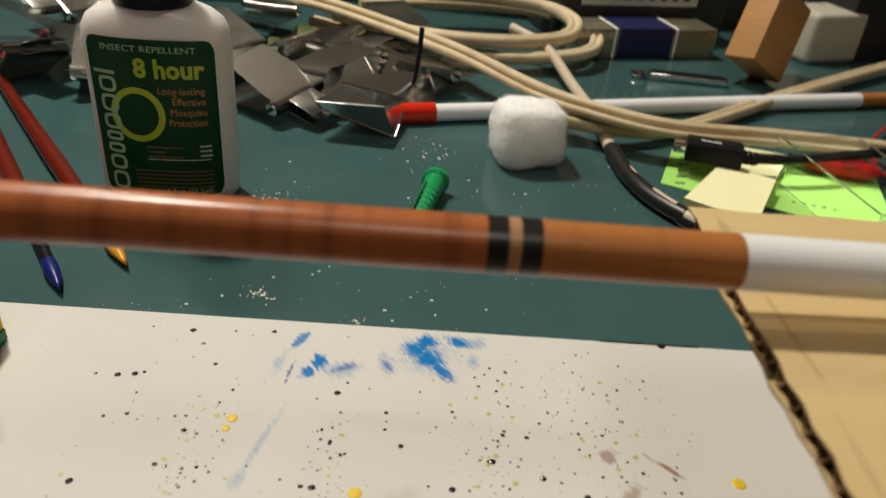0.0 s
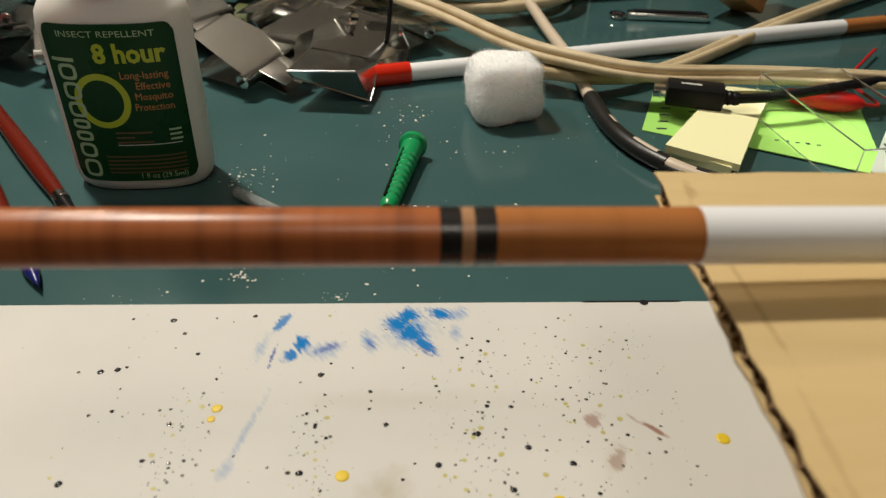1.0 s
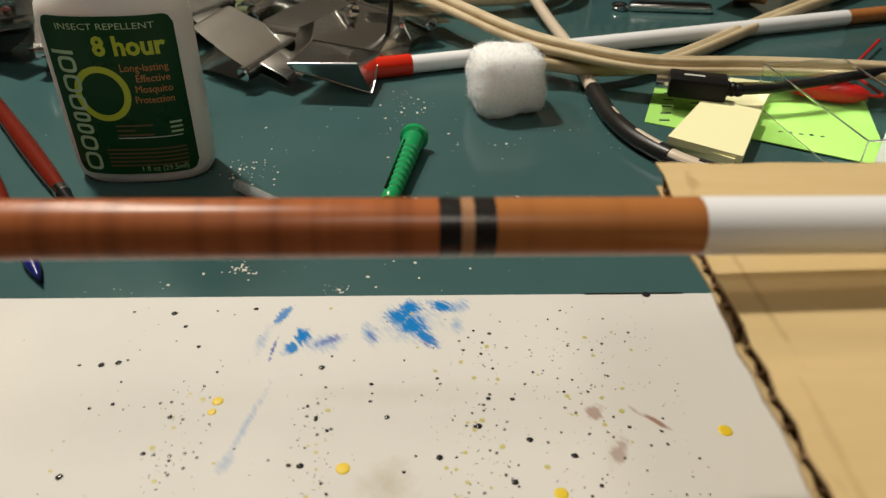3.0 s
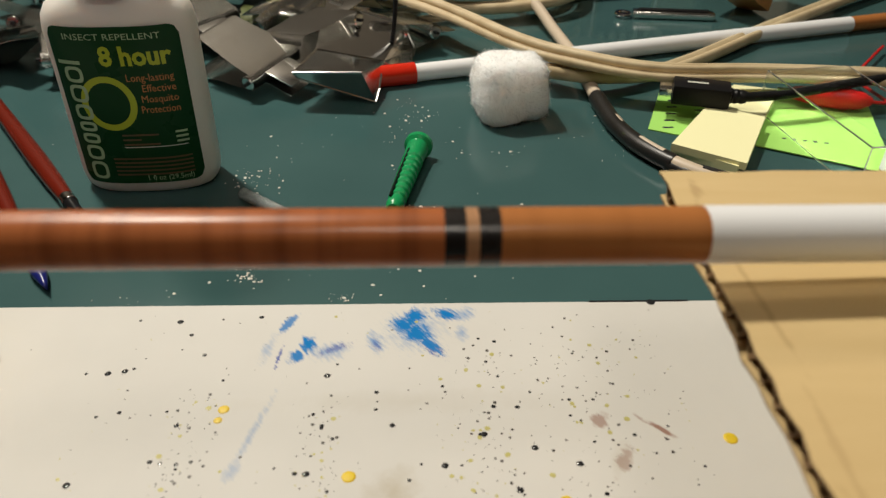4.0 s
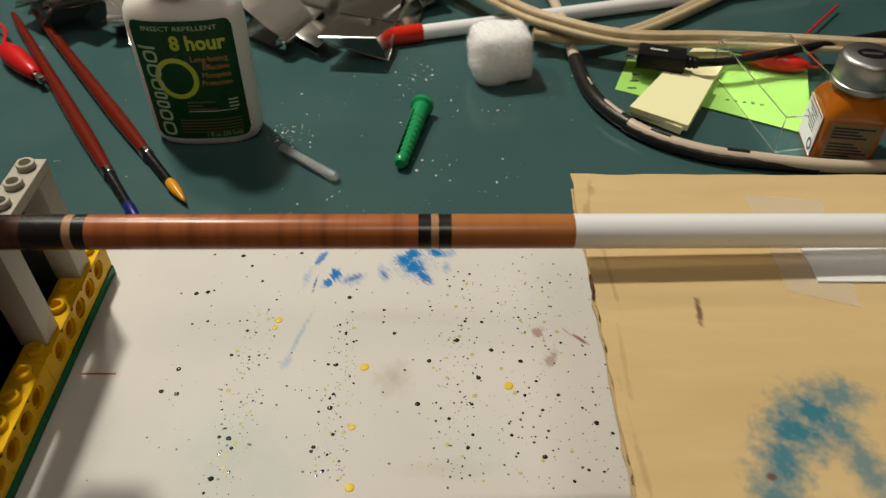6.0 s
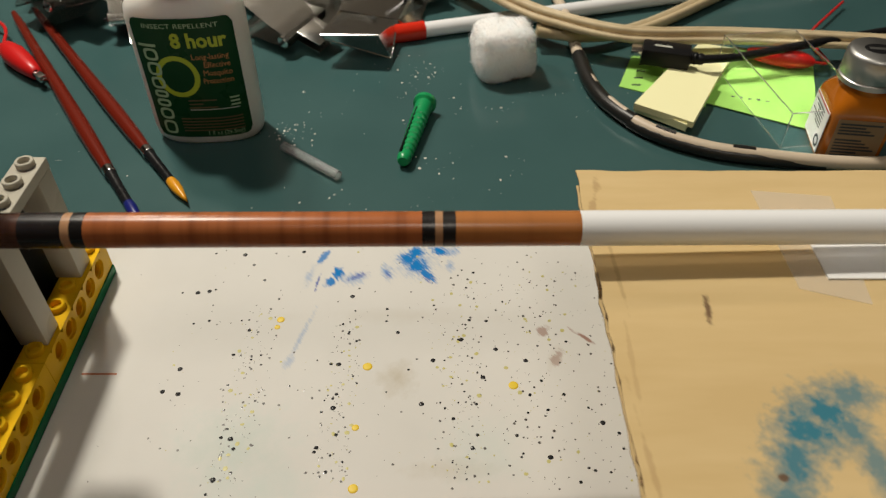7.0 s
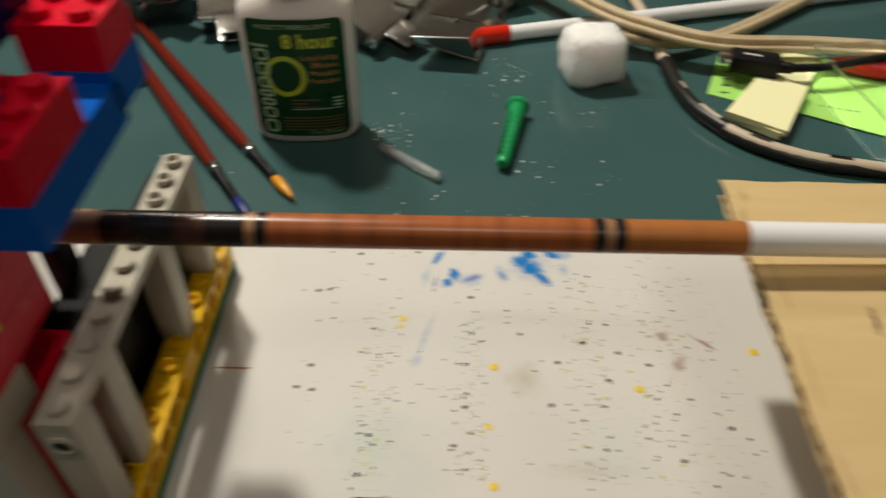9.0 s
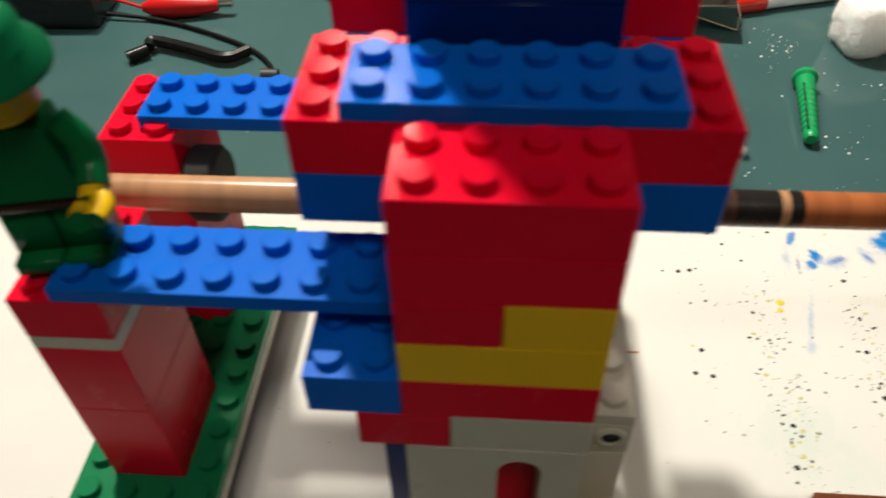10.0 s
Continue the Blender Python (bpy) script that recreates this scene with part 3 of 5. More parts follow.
def stud_mesh(mat, hollow):
    """One stud, shared by all bricks of a colour."""
    if (mat.name, hollow) not in STUD_MESHES:
        prof = [(0.245, 0), (0.245, 0.155), (0.225, 0.178), (0, 0.18)]
        if hollow:
            prof = [(0.245, 0), (0.245, 0.16), (0.225, 0.18), (0.165, 0.18), (0.15, 0.16), (0.15, 0.02), (0, 0.02)]
        STUD_MESHES[mat.name, hollow] = finish(lathe(prof, 20), "stud", mat)
    return STUD_MESHES[mat.name, hollow]


def stud(x, y, z, mat, parent, hollow=False):
    ob = new("stud", stud_mesh(mat, hollow))
    ob.parent = parent
    ob.matrix_local = pose(x * U, y * U, (z - 0.01) * U)


def brick(x, y, z, nx, ny, plates, mat, name="brick", studs=True, skip=(), hollow=False):
    """A studded brick with its lower corner at x, y, z; nx by ny studs, plates x 3.2 mm high."""
    h = plates * 0.32
    ob = part(name, box(x + 0.01, y + 0.01, z + 0.004, x + nx * S - 0.01, y + ny * S - 0.01, z + h - 0.004, 0.015, 1), mat, stand)
    if studs:
        for i in range(nx):
            for j in range(ny):
                if (i, j) not in skip:
                    stud(x + (i + 0.5) * S, y + (j + 0.5) * S, z + h, mat, ob, hollow)
    return ob


def gx(k):
    return GX + k * S


def gy(k):
    return GY + k * S


# front column, from the top down, each course one brick high
brick(gx(2), gy(0), 9.92, 4, 2, 3, RED)
brick(gx(2), gy(0), 8.96, 4, 2, 3, RED, studs=False)
brick(gx(2), gy(0), 8.0, 2, 2, 3, RED, studs=False)
brick(gx(4), gy(0), 8.0, 2, 2, 3, YELLOW, studs=False)
brick(gx(2), gy(0), 7.04, 4, 2, 3, YELLOW, studs=False)
brick(gx(2), gy(2), 7.04, 4, 2, 6, RED, studs=False)
brick(gx(2), gy(0), 6.08, 4, 4, 3, RED, studs=False)
brick(gx(1), gy(0), 5.12, 2, 2, 3, RED, skip=((1, 0), (1, 1)))
brick(gx(3), gy(0), 5.12, 3, 2, 3, GREY, studs=False)
brick(gx(0), gy(0), 6.08, 2, 4, 3, BLUE)
# grey arch at the foot, with a red brick inside
arch = bmesh.new()
ax0, ax1, ac, ar, az = gx(2) + 0.01, gx(6) - 0.01, gx(4) + 0.45, 0.4, 4.35
prof = [(ax0, 0.32), (ax0, 5.11), (ax1, 5.11), (ax1, 0.32), (ac + ar, 0.32)] + [(ac + ar * math.cos(a), az + ar * math.sin(a)) for a in [math.pi * k / 12 for k in range(13)]] + [(ac - ar, 0.32)]
front = [arch.verts.new((x, gy(0), z)) for x, z in prof]
backv = [arch.verts.new((x, gy(1), z)) for x, z in prof]
ff = arch.faces.new(front)
fb = arch.faces.new(backv[::-1])
for k in range(len(prof)):
    arch.faces.new((front[k], backv[k], backv[(k + 1) % len(prof)], front[(k + 1) % len(prof)]))
bmesh.ops.recalc_face_normals(arch, faces=arch.faces)
bmesh.ops.triangulate(arch, faces=[f for f in arch.faces if len(f.verts) > 4])
part("arch_brick", arch, GREY, stand, "grey arched brick")
brick(gx(2), gy(1) + 0.02, 0.32, 4, 3, 15, RED, studs=False)
brick(gx(1) + 0.4, gy(0) + 0.1, 0.32, 1, 3, 15, NAVY, studs=False)

# the bridge over the shaft
brick(gx(0), gy(2), 8.96, 8, 3, 3, BLUE, studs=False)
brick(gx(0), gy(2), 9.92, 8, 3, 3, RED, skip=[(i, j) for i in range(1, 7) for j in (0, 1)])
brick(gx(1), gy(2), 10.88, 6, 2, 1, BLUE, "plate", skip=[(i, 1) for i in range(0)])
for k in range(8):
    brick(gx(2), gy(4), 10.88 + 0.96 * k, 4, 4, 3, NAVY, studs=k == 7)
# red shoulders behind the bridge, each on a blue brick
for x in (gx(0), gx(6)):
    brick(x, 7.5, 9.19, 2, 2, 3, BLUE, studs=False)
    brick(x, 7.5, 10.15, 2, 2, 3, RED)
brick(gx(0), gy(5), 8.96, 8, 2, 3, BLUE, studs=False)

# the row of grey pillars with the long grey plate, on yellow beams with holes
PX = -10.01
brick(PX, gy(1), 4.8, 1, 8, 1, GREY, "plate")
brick(PX, gy(9), 4.8, 1, 3, 1, GREY, "plate", hollow=True)
for y in (gy(3) - 0.1, gy(8) - 0.2, gy(11)):
    bm = box(PX + 0.02, y + 0.01, 1.28, PX + S - 0.02, y + S * 0.95, 4.796, 0.03)
    part("pillar", bm, GREY, stand)
# the end of the row: a pillar with a brick that holds a round pin
part("pillar", box(PX + 0.02, gy(1) + 0.01, 1.28, PX + S - 0.02, gy(2) - 0.02, 3.83, 0.03), GREY, stand)
pin_brick = part("pin_brick", box(PX + 0.01, gy(1) + 0.01, 3.84, PX + S - 0.01, gy(2) - 0.01, 4.796, 0.02), GREY, stand, "grey brick with a round hole")
part("pin_rim", lathe([(0.3, 0.03), (0.3, -0.04), (0.27, -0.06), (0.2, -0.06), (0.18, -0.03)], 24, axis="y", at=(PX + 0.42, gy(1), 4.42)), GREY, pin_brick)
# a flat black disc puts the hole's inner shade into colour
part("pin_hole", lathe([(0.185, 0.0), (0.17, -0.004), (0, -0.004)], 24, axis="y", at=(PX + 0.42, gy(1), 4.42)), BLACK, pin_brick)

YX = -9.1  # outer face of the yellow beams


def holed_side(n, h=0.952, deep=0.3, steps=20):
    """The side of a beam: a slab with a stepped round hole between each pair of studs."""
    bm = bmesh.new()
    zc = h * 0.56

    def ring(yc, r, x):
        return [bm.verts.new((x, yc + r * math.cos(2 * math.pi * k / steps), zc + r * math.sin(2 * math.pi * k / steps))) for k in range(steps)]

    def join(a, b):
        for k in range(steps):
            bm.faces.new((a[k], a[(k + 1) % steps], b[(k + 1) % steps], b[k]))

    for i in range(n - 1):
        yc = (i + 1) * S
        edge = []
        for k in range(steps):
            c, q = math.cos(2 * math.pi * k / steps), math.sin(2 * math.pi * k / steps)
            f = min(S / 2 / max(abs(c), 1e-6), (h - zc if q > 0 else zc) / max(abs(q), 1e-6))
            edge.append(bm.verts.new((0, yc + f * c, zc + f * q)))
        rings = [edge, ring(yc, 0.31, 0), ring(yc, 0.31, -0.09), ring(yc, 0.24, -0.09), ring(yc, 0.24, -deep)]
        for a, b in zip(rings, rings[1:]):
            join(a, b)
    for y0, y1 in ((0.01, S / 2), ((n - 0.5) * S, n * S - 0.01)):
        bm.faces.new([bm.verts.new((0, y, z)) for y, z in ((y0, 0), (y1, 0), (y1, h), (y0, h))])
    for a, b in (((0.01, 0), (n * S - 0.01, 0)), ((n * S - 0.01, 0), (n * S - 0.01, h)), ((n * S - 0.01, h), (0.01, h)), ((0.01, h), (0.01, 0))):
        bm.faces.new([bm.verts.new((x, *p)) for x, p in ((0, a), (0, b), (-deep, b), (-deep, a))])
    bmesh.ops.recalc_face_normals(bm, faces=bm.faces)
    return bm


def beam(y, n):
    """A beam with round holes in its side and hollow studs on top."""
    ob = part("yellow_beam", box(YX - S, y + 0.01, 0.324, YX - 0.301, y + n * S - 0.01, 1.276, 0.0), YELLOW, stand)
    part("holed_side", holed_side(n), YELLOW, ob, at=(YX, y, 0.324))
    for k in range(n):
        stud(YX - S / 2, y + (k + 0.5) * S, 1.28, YELLOW, ob, True)
    return ob


beam(gy(-1), 8)
beam(gy(7), 6)
# black bricks added to keep the shaded gap between column and pillars dark
brick(YX - 2.4 * S, gy(4), 0.32, 1, 4, 14, BLACK, studs=False)
brick(YX - 2.4 * S, gy(8), 0.32, 1, 5, 11, BLACK, studs=False)
brick(YX - 5 * S + 0.05, gy(-1), 0.0, 5, 14, 1, GREEN, "base_plate", studs=False)

# the two red towers with their blue decks
LX = -20.0
brick(LX, gy(1), 1.92, 2, 3, 8, RED, studs=False)
brick(LX, gy(1), 4.48, 2, 3, 6, RED, studs=False)
brick(LX, gy(1), 6.4, 2, 3, 1, GREY, "plate", studs=False)
brick(LX, gy(1), 6.72, 2, 3, 3, RED, skip=((1, 0), (1, 1)))
brick(LX + 0.8, gy(1), 7.68, 8, 2, 1, BLUE, "plate")
BX = -20.2
for k in range(6):
    brick(BX, gy(7) - 0.4, 1.92 + k * 0.96, 2, 3, 3, RED, studs=k == 5, skip=((1, 1), (1, 2)))
brick(BX + 0.8, gy(7), 7.68, 6, 2, 1, BLUE, "plate")
brick(LX - 0.8, gy(0), 1.6, 4, 11, 1, GREEN, "base_plate")
brick(LX - 0.8, gy(0), 1.28, 4, 11, 1, GREY, "plate", studs=False)
brick(LX - 0.8, gy(0) + 0.4, 0.0, 3, 10, 4, BLACK, studs=False)
# the rubber drive wheel beside the shaft and the rest under it
part("drive_wheel", lathe([(0, -0.35), (0.75, -0.35), (0.85, -0.25), (0.85, 0.25), (0.75, 0.35), (0, 0.35)], 32, axis="x"), RUBBER, stand, "black rubber wheel", at=(-18.2, 7.7, 6.3))
part("shaft_rest", box(PX - 1.5, 5.75, 2.9, PX - 0.9, 6.35, 6.5, 0.05), BLACK, stand)
part("shaft_rest", box(PX - 1.5, 7.3, 2.9, PX - 0.9, 7.8, 6.5, 0.05), BLACK, stand)
# ---- the figure on the deck: one plain shape ----
def figure():
    bm = bmesh.new()
    for s in (-1, 1):
        box(s * 0.4 - 0.38, -0.4, 0.0, s * 0.4 + 0.38, 0.55, 0.28, 0.04, 1, bm, 0)
        box(s * 0.4 - 0.38, -0.1, 0.2, s * 0.4 + 0.38, 0.55, 1.15, 0.04, 1, bm, 0)
    box(-0.78, -0.2, 1.15, 0.78, 0.5, 1.42, 0.04, 1, bm, 2)
    t = bmesh.ops.create_cube(bm, size=1)
    for v in t["verts"]:
        w = 0.76 if v.co.z < 0 else 0.52
        v.co = Vector((v.co.x * 2 * w, 0.12 + v.co.y * 0.76, 2.1 + v.co.z * 1.3))
    for s in (-1, 1):
        tube([(s * 0.6, 0.12, 2.62), (s * 0.86, 0.05, 2.3), (s * 0.95, -0.1, 1.95), (s * 0.97, -0.4, 1.72)], 0.25, 12, 5, bm, mat=0)
        tube([(s * 0.97, -0.38, 1.72), (s * 0.97, -0.62, 1.62)], 0.2, 10, 2, bm, mat=1)
        tube([(s * 0.8, -0.62, 1.5), (s * 0.78, -0.8, 1.5), (s * 0.84, -1.05, 1.6)], 0.17, 10, 3, bm, mat=1)
        tube([(s * 1.1, -0.62, 1.66), (s * 1.16, -0.8, 1.64), (s * 1.1, -1.07, 1.62)], 0.17, 10, 3, bm, mat=1)
    lathe([(0.3, 2.72), (0.3, 2.8), (0.46, 2.83), (0.55, 2.92), (0.55, 3.5), (0.48, 3.62), (0, 3.64)], 24, bm, at=(0, 0.12, 0), mat=1)
    # cap with a brim that dips to the front
    hat = lathe([(0.5, 3.5), (0.84, 3.3), (0.96, 3.36), (0.95, 3.46), (0.72, 3.66), (0.68, 3.95), (0.5, 4.15), (0, 4.22)], 28, bmesh.new(), mat=3)
    for v in hat.verts:
        v.co.z += 0.24 + 0.12 * v.co.y - 0.05 * v.co.x * v.co.x * (v.co.z < 3.6)
        v.co.y += 0.1
    hat_mesh = bpy.data.meshes.new("hat")
    hat.to_mesh(hat_mesh)
    hat.free()
    bm.from_mesh(hat_mesh)
    bpy.data.meshes.remove(hat_mesh)
    box(-0.2, -0.24, 2.45, 0.2, -0.22, 2.72, 0.0, 1, bm, 1)
    return solo("toy_figure", bm, [CLOTH_GREEN, SKIN, BROWN, GREEN], "small green and yellow toy figure with a green cap", "toy figure", (-19.0, 3.75, 8.0), (0, 0, 12), smooth=50)


figure()

# ---- the shaft that turns in the jig ----
R = 0.375
shaft = thing("arrow_shaft", "wooden arrow shaft with black crest bands and white painted end", "arrow shaft")
SHAFT_AT = (0.0, 7.05 * U, 6.68 * U)
SHAFT_TURN = Vector((1, 0.0253, -0.0155)).to_track_quat("X", "Z")


def shaft_piece(name, x0, x1, mat, r=R, label="", parent=shaft, ends=False):
    prof = [(r, x0), (r, x1)]
    if ends:
        prof = [(0, x0)] + prof + [(0, x1)]
    return part(name, lathe(prof, 40, axis="x"), mat, parent, label)


PIECES = [(-20.8, -9.4, SHAFT_PALE, "bare_wood"), (-9.4, -8.75, SHAFT_DARK, "crest_band"), (-8.75, -7.85, BLACK_PAINT, "crest_band"), (-7.85, -7.2, SHAFT_DARK, "crest_band"),
          (-7.2, -6.33, BLACK_PAINT, "crest_band"), (-6.33, -6.15, SHAFT_PALE, "bare_wood"), (-6.15, -5.88, BLACK_PAINT, "crest_band"),
          (-5.88, 1.05, SHAFT_RINGED, "stained_wood"), (1.05, 1.32, BLACK_PAINT, "crest_band"), (1.32, 1.48, SHAFT_PALE, "bare_wood"),
          (1.48, 1.75, BLACK_PAINT, "crest_band"), (1.75, 4.38, SHAFT_PLAIN, "amber_wood"), (4.38, 24.0, WHITE_PAINT, "white_end")]
for k, (x0, x1, mat, nm) in enumerate(PIECES):
    shaft_piece(nm, x0, x1, mat, R + (0.004 if mat in (BLACK_PAINT, WHITE_PAINT) else 0.0), ends=k in (0, len(PIECES) - 1))

# ---- the second shaft, lying on the table ----
spare = thing("arrow_shaft", "spare arrow shaft with white paint, black bands and a red tip", "arrow shaft", (-1.25, 29.45, TABLE + 0.42))
spare.matrix_world = Matrix.Translation(Vector((-1.25, 29.45, TABLE + 0.42)) * U) @ Vector((24.0, 6.9, 0.0)).to_track_quat("X", "Z").to_matrix().to_4x4()
for x0, x1, mat, nm, r in ((0, 1.9, RED_TAPE, "red_tip", 0.46), (1.9, 24.6, WHITE_PAINT, "white_end", 0.375), (24.6, 27.2, SHAFT_PLAIN, "amber_wood", 0.37),
                           (27.2, 27.5, BLACK_PAINT, "crest_band", 0.376), (27.5, 27.7, SHAFT_PALE, "bare_wood", 0.37), (27.7, 28.0, BLACK_PAINT, "crest_band", 0.376), (28.0, 42, SHAFT_RINGED, "stained_wood", 0.37)):
    shaft_piece(nm, x0, x1, mat, r, parent=spare, ends=nm in ("red_tip",) or x1 == 42)

# ---- the white bottle ----
bottle = thing("repellent_bottle", "white plastic insect repellent bottle with green label and black cap", "bottle", (-8.15, 21.9, TABLE), (0, 0, 3))


def oval(t, w, d, n=2.6):
    c, s = math.cos(t), math.sin(t)
    return w * math.copysign(abs(c) ** (2 / n), c), d * math.copysign(abs(s) ** (2 / n), s)


def ovals(levels, steps=48):
    bm = bmesh.new()
    rings = [[bm.verts.new((*oval(2 * math.pi * k / steps, w, d), z)) for k in range(steps)] for w, d, z in levels]
    for a, b in zip(rings, rings[1:]):
        for k in range(steps):
            bm.faces.new((a[k], a[(k + 1) % steps], b[(k + 1) % steps], b[k]))
    bm.faces.new(rings[0][::-1])
    bm.faces.new(rings[-1])
    return bm


BW, BD = 2.2, 1.2
part("body", ovals([(1.75, 0.85, 0), (2.0, 1.05, 0.06), (2.14, 1.16, 0.25), (2.2, 1.2, 0.6), (2.2, 1.2, 5.3), (2.14, 1.16, 5.7), (1.98, 1.06, 5.98), (1.7, 0.97, 6.18), (1.35, 0.92, 6.3), (0.95, 0.9, 6.36)]), WHITE_BOTTLE, bottle)
part("cap", lathe([(1.12, 6.36), (1.16, 6.41), (1.16, 8.4), (1.05, 8.55), (0, 8.6)], 40), BLACK, bottle, "black plastic cap")


def on_label(x, z, out=0.012):
    y = -BD * (1 - min(0.999, abs(x / BW)) ** 2.6) ** (1 / 2.6) - out
    return Vector((x, y, z))


def label_patch(x0, x1, z0, z1, out, nx=18, nz=2, corner=0.0):
    """A sheet that follows the bottle's front, with rounded corners."""
    bm = bmesh.new()
    xs = [x0 + (x1 - x0) * i / nx for i in range(nx + 1)]
    cols = []
    for x in xs:
        e = min(x - x0, x1 - x)
        c = corner - math.sqrt(max(0, corner ** 2 - (corner - min(e, corner)) ** 2)) if corner else 0
        cols.append([bm.verts.new(on_label(x, z0 + c + (z1 - z0 - 2 * c) * j / nz, out)) for j in range(nz + 1)])
    for a, b in zip(cols, cols[1:]):
        for j in range(nz):
            bm.faces.new((a[j], b[j], b[j + 1], a[j + 1]))
    return bm


lab = part("label", label_patch(-1.86, 1.86, 0.45, 5.55, 0.008, 40, 2, 0.3), LABEL_GREEN, bottle, "green printed label")


def at_label(x0, z0, out=0.02):
    return lambda x, z: on_label(x0 + x, z0 + z, out)


lettering("INSECT REPELLENT", 0.26, LABEL_PALE, lab, at_label(0.0, 5.25), 2.75)
lettering("8 hour", 0.8, LABEL_LIME, lab, at_label(0.55, 4.65), 2.05, bold=0.035)
for k, w in enumerate(("Long-lasting", "Effective", "Mosquito", "Protection")):
    lettering(w, 0.33, LABEL_ORANGE, lab, at_label((0.85, 1.05, 1.02, 0.98)[k], 4.0 - 0.34 * k), (1.35, 0.95, 1.05, 1.1)[k])
ring = bmesh.new()
ins, outs = [], []
for k in range(48):
    a = 2 * math.pi * k / 48
    ins.append(ring.verts.new(on_label(-0.5 + 0.62 * math.cos(a), 3.2 + 0.68 * math.sin(a), 0.016)))
    outs.append(ring.verts.new(on_label(-0.5 + 0.82 * math.cos(a), 3.2 + 0.88 * math.sin(a), 0.016)))
for k in range(48):
    ring.faces.new((ins[k], outs[k], outs[(k + 1) % 48], ins[(k + 1) % 48]))
part("print_ring", ring, LABEL_LIME, lab, smooth=0)
# the brand, as a column of plain rounded blocks
def open_block(z0, z1, x0=-1.6, x1=-1.05, w=0.1):
    """A rounded block with an open middle, printed on the label."""
    bm = bmesh.new()
    outer, inner = [], []
    for k in range(28):
        c, q = oval(2 * math.pi * k / 28, 1, 1, 3.2)
        outer.append(bm.verts.new(on_label((x0 + x1) / 2 + c * (x1 - x0) / 2, (z0 + z1) / 2 + q * (z1 - z0) / 2, 0.022)))
        inner.append(bm.verts.new(on_label((x0 + x1) / 2 + c * ((x1 - x0) / 2 - w), (z0 + z1) / 2 + q * ((z1 - z0) / 2 - w), 0.022)))
    for k in range(28):
        bm.faces.new((inner[k], outer[k], outer[(k + 1) % 28], inner[(k + 1) % 28]))
    return bm


zz = 0.6
for h in (0.62, 0.5, 0.34, 0.32, 0.5, 0.56, 0.5):
    part("brand_block", open_block(zz, zz + h), LABEL_PALE, lab, smooth=0)
    zz += h + 0.07
part("brand_block", label_patch(-1.72, -1.05, zz, zz + 0.11, 0.022, 6, 1), LABEL_PALE, lab, smooth=0)
for k in range(3):
    part("print_bar", label_patch(-0.35, 0.75 if k != 1 else 0.2, 2.12 - 0.16 * k, 2.18 - 0.16 * k, 0.02, 8, 1), LABEL_DIM, lab, smooth=0)
    part("print_bar", label_patch(1.25, 1.6, 2.16 - 0.16 * k, 2.23 - 0.16 * k, 0.02, 4, 1), LABEL_PALE, lab, smooth=0)
part("print_bar", label_patch(-0.35, 1.55, 1.82 - 0.1, 1.75, 0.02, 10, 1), LABEL_WHITE, lab, smooth=0)
for k in range(5):
    part("print_bar", label_patch(-0.8, 1.6, 1.3 - 0.14 * k, 1.36 - 0.14 * k, 0.02, 12, 1), LABEL_DIM, lab, smooth=0)
lettering("1 fl oz (29.5ml)", 0.26, LABEL_PALE, lab, at_label(0.85, 0.63), 1.4)

# ---- brushes ----
def paint_brush(tip, back, mat, label):
    a, b = Vector(tip), Vector(back)
    length = (b - a).length
    t = thing("paint_brush", label, "paint brush", tip, group="paint brushes")
    t.matrix_world = Matrix.Translation(a * U) @ (b - a).to_track_quat("Z", "Y").to_matrix().to_4x4()
    part("bristles", lathe([(0, 0), (0.09, 0.35), (0.2, 0.9), (0.22, 1.3), (0.19, 1.6)], 16), mat, t, "paint-soaked bristles")
    part("ferrule", lathe([(0.17, 1.5), (0.18, 1.6), (0.2, 3.6), (0.24, 3.75), (0.22, 3.9), (0.24, 4.05), (0.22, 4.2)], 20), BLACK, t, "dark painted metal ferrule")
    part("ferrule_ring", lathe([(0.24, 3.72), (0.26, 3.8), (0.24, 3.9), (0.26, 4.0), (0.25, 4.12)], 20), CHROME, t, "bright metal ring")
    part("handle", lathe([(0.24, 4.1), (0.3, 5.5), (0.33, 7.5), (0.29, 11), (0.2, length - 1), (0.13, length), (0, length + 0.1)], 20), RED_WOOD, t, "glossy dark red wooden handle")
    return t


paint_brush((-9.2, 15.4, TABLE + 0.22), (-20.5, 31.8, TABLE + 0.42), BRISTLE_BLUE, "red-handled paint brush with blue wet bristles")
paint_brush((-7.94, 16.8, TABLE + 0.22), (-19.6, 32.2, TABLE + 0.42), BRISTLE_YELLOW, "red-handled paint brush with yellow wet bristles")

# ---- clear tube, wall plug, cotton ----
tb = lathe([(0.2, 0), (0.2, 3.1), (0.13, 3.1), (0.13, 0), (0.2, 0)], 20)
tube_ob = solo("plastic_tube", tb, TUBE, "short clear plastic tube lying on the table", "tube")
tube_ob.matrix_world = Matrix.Translation(Vector((-4.95, 20.4, TABLE + 0.21)) * U) @ Vector((2.45, -2.0, 0)).to_track_quat("Z", "Y").to_matrix().to_4x4()

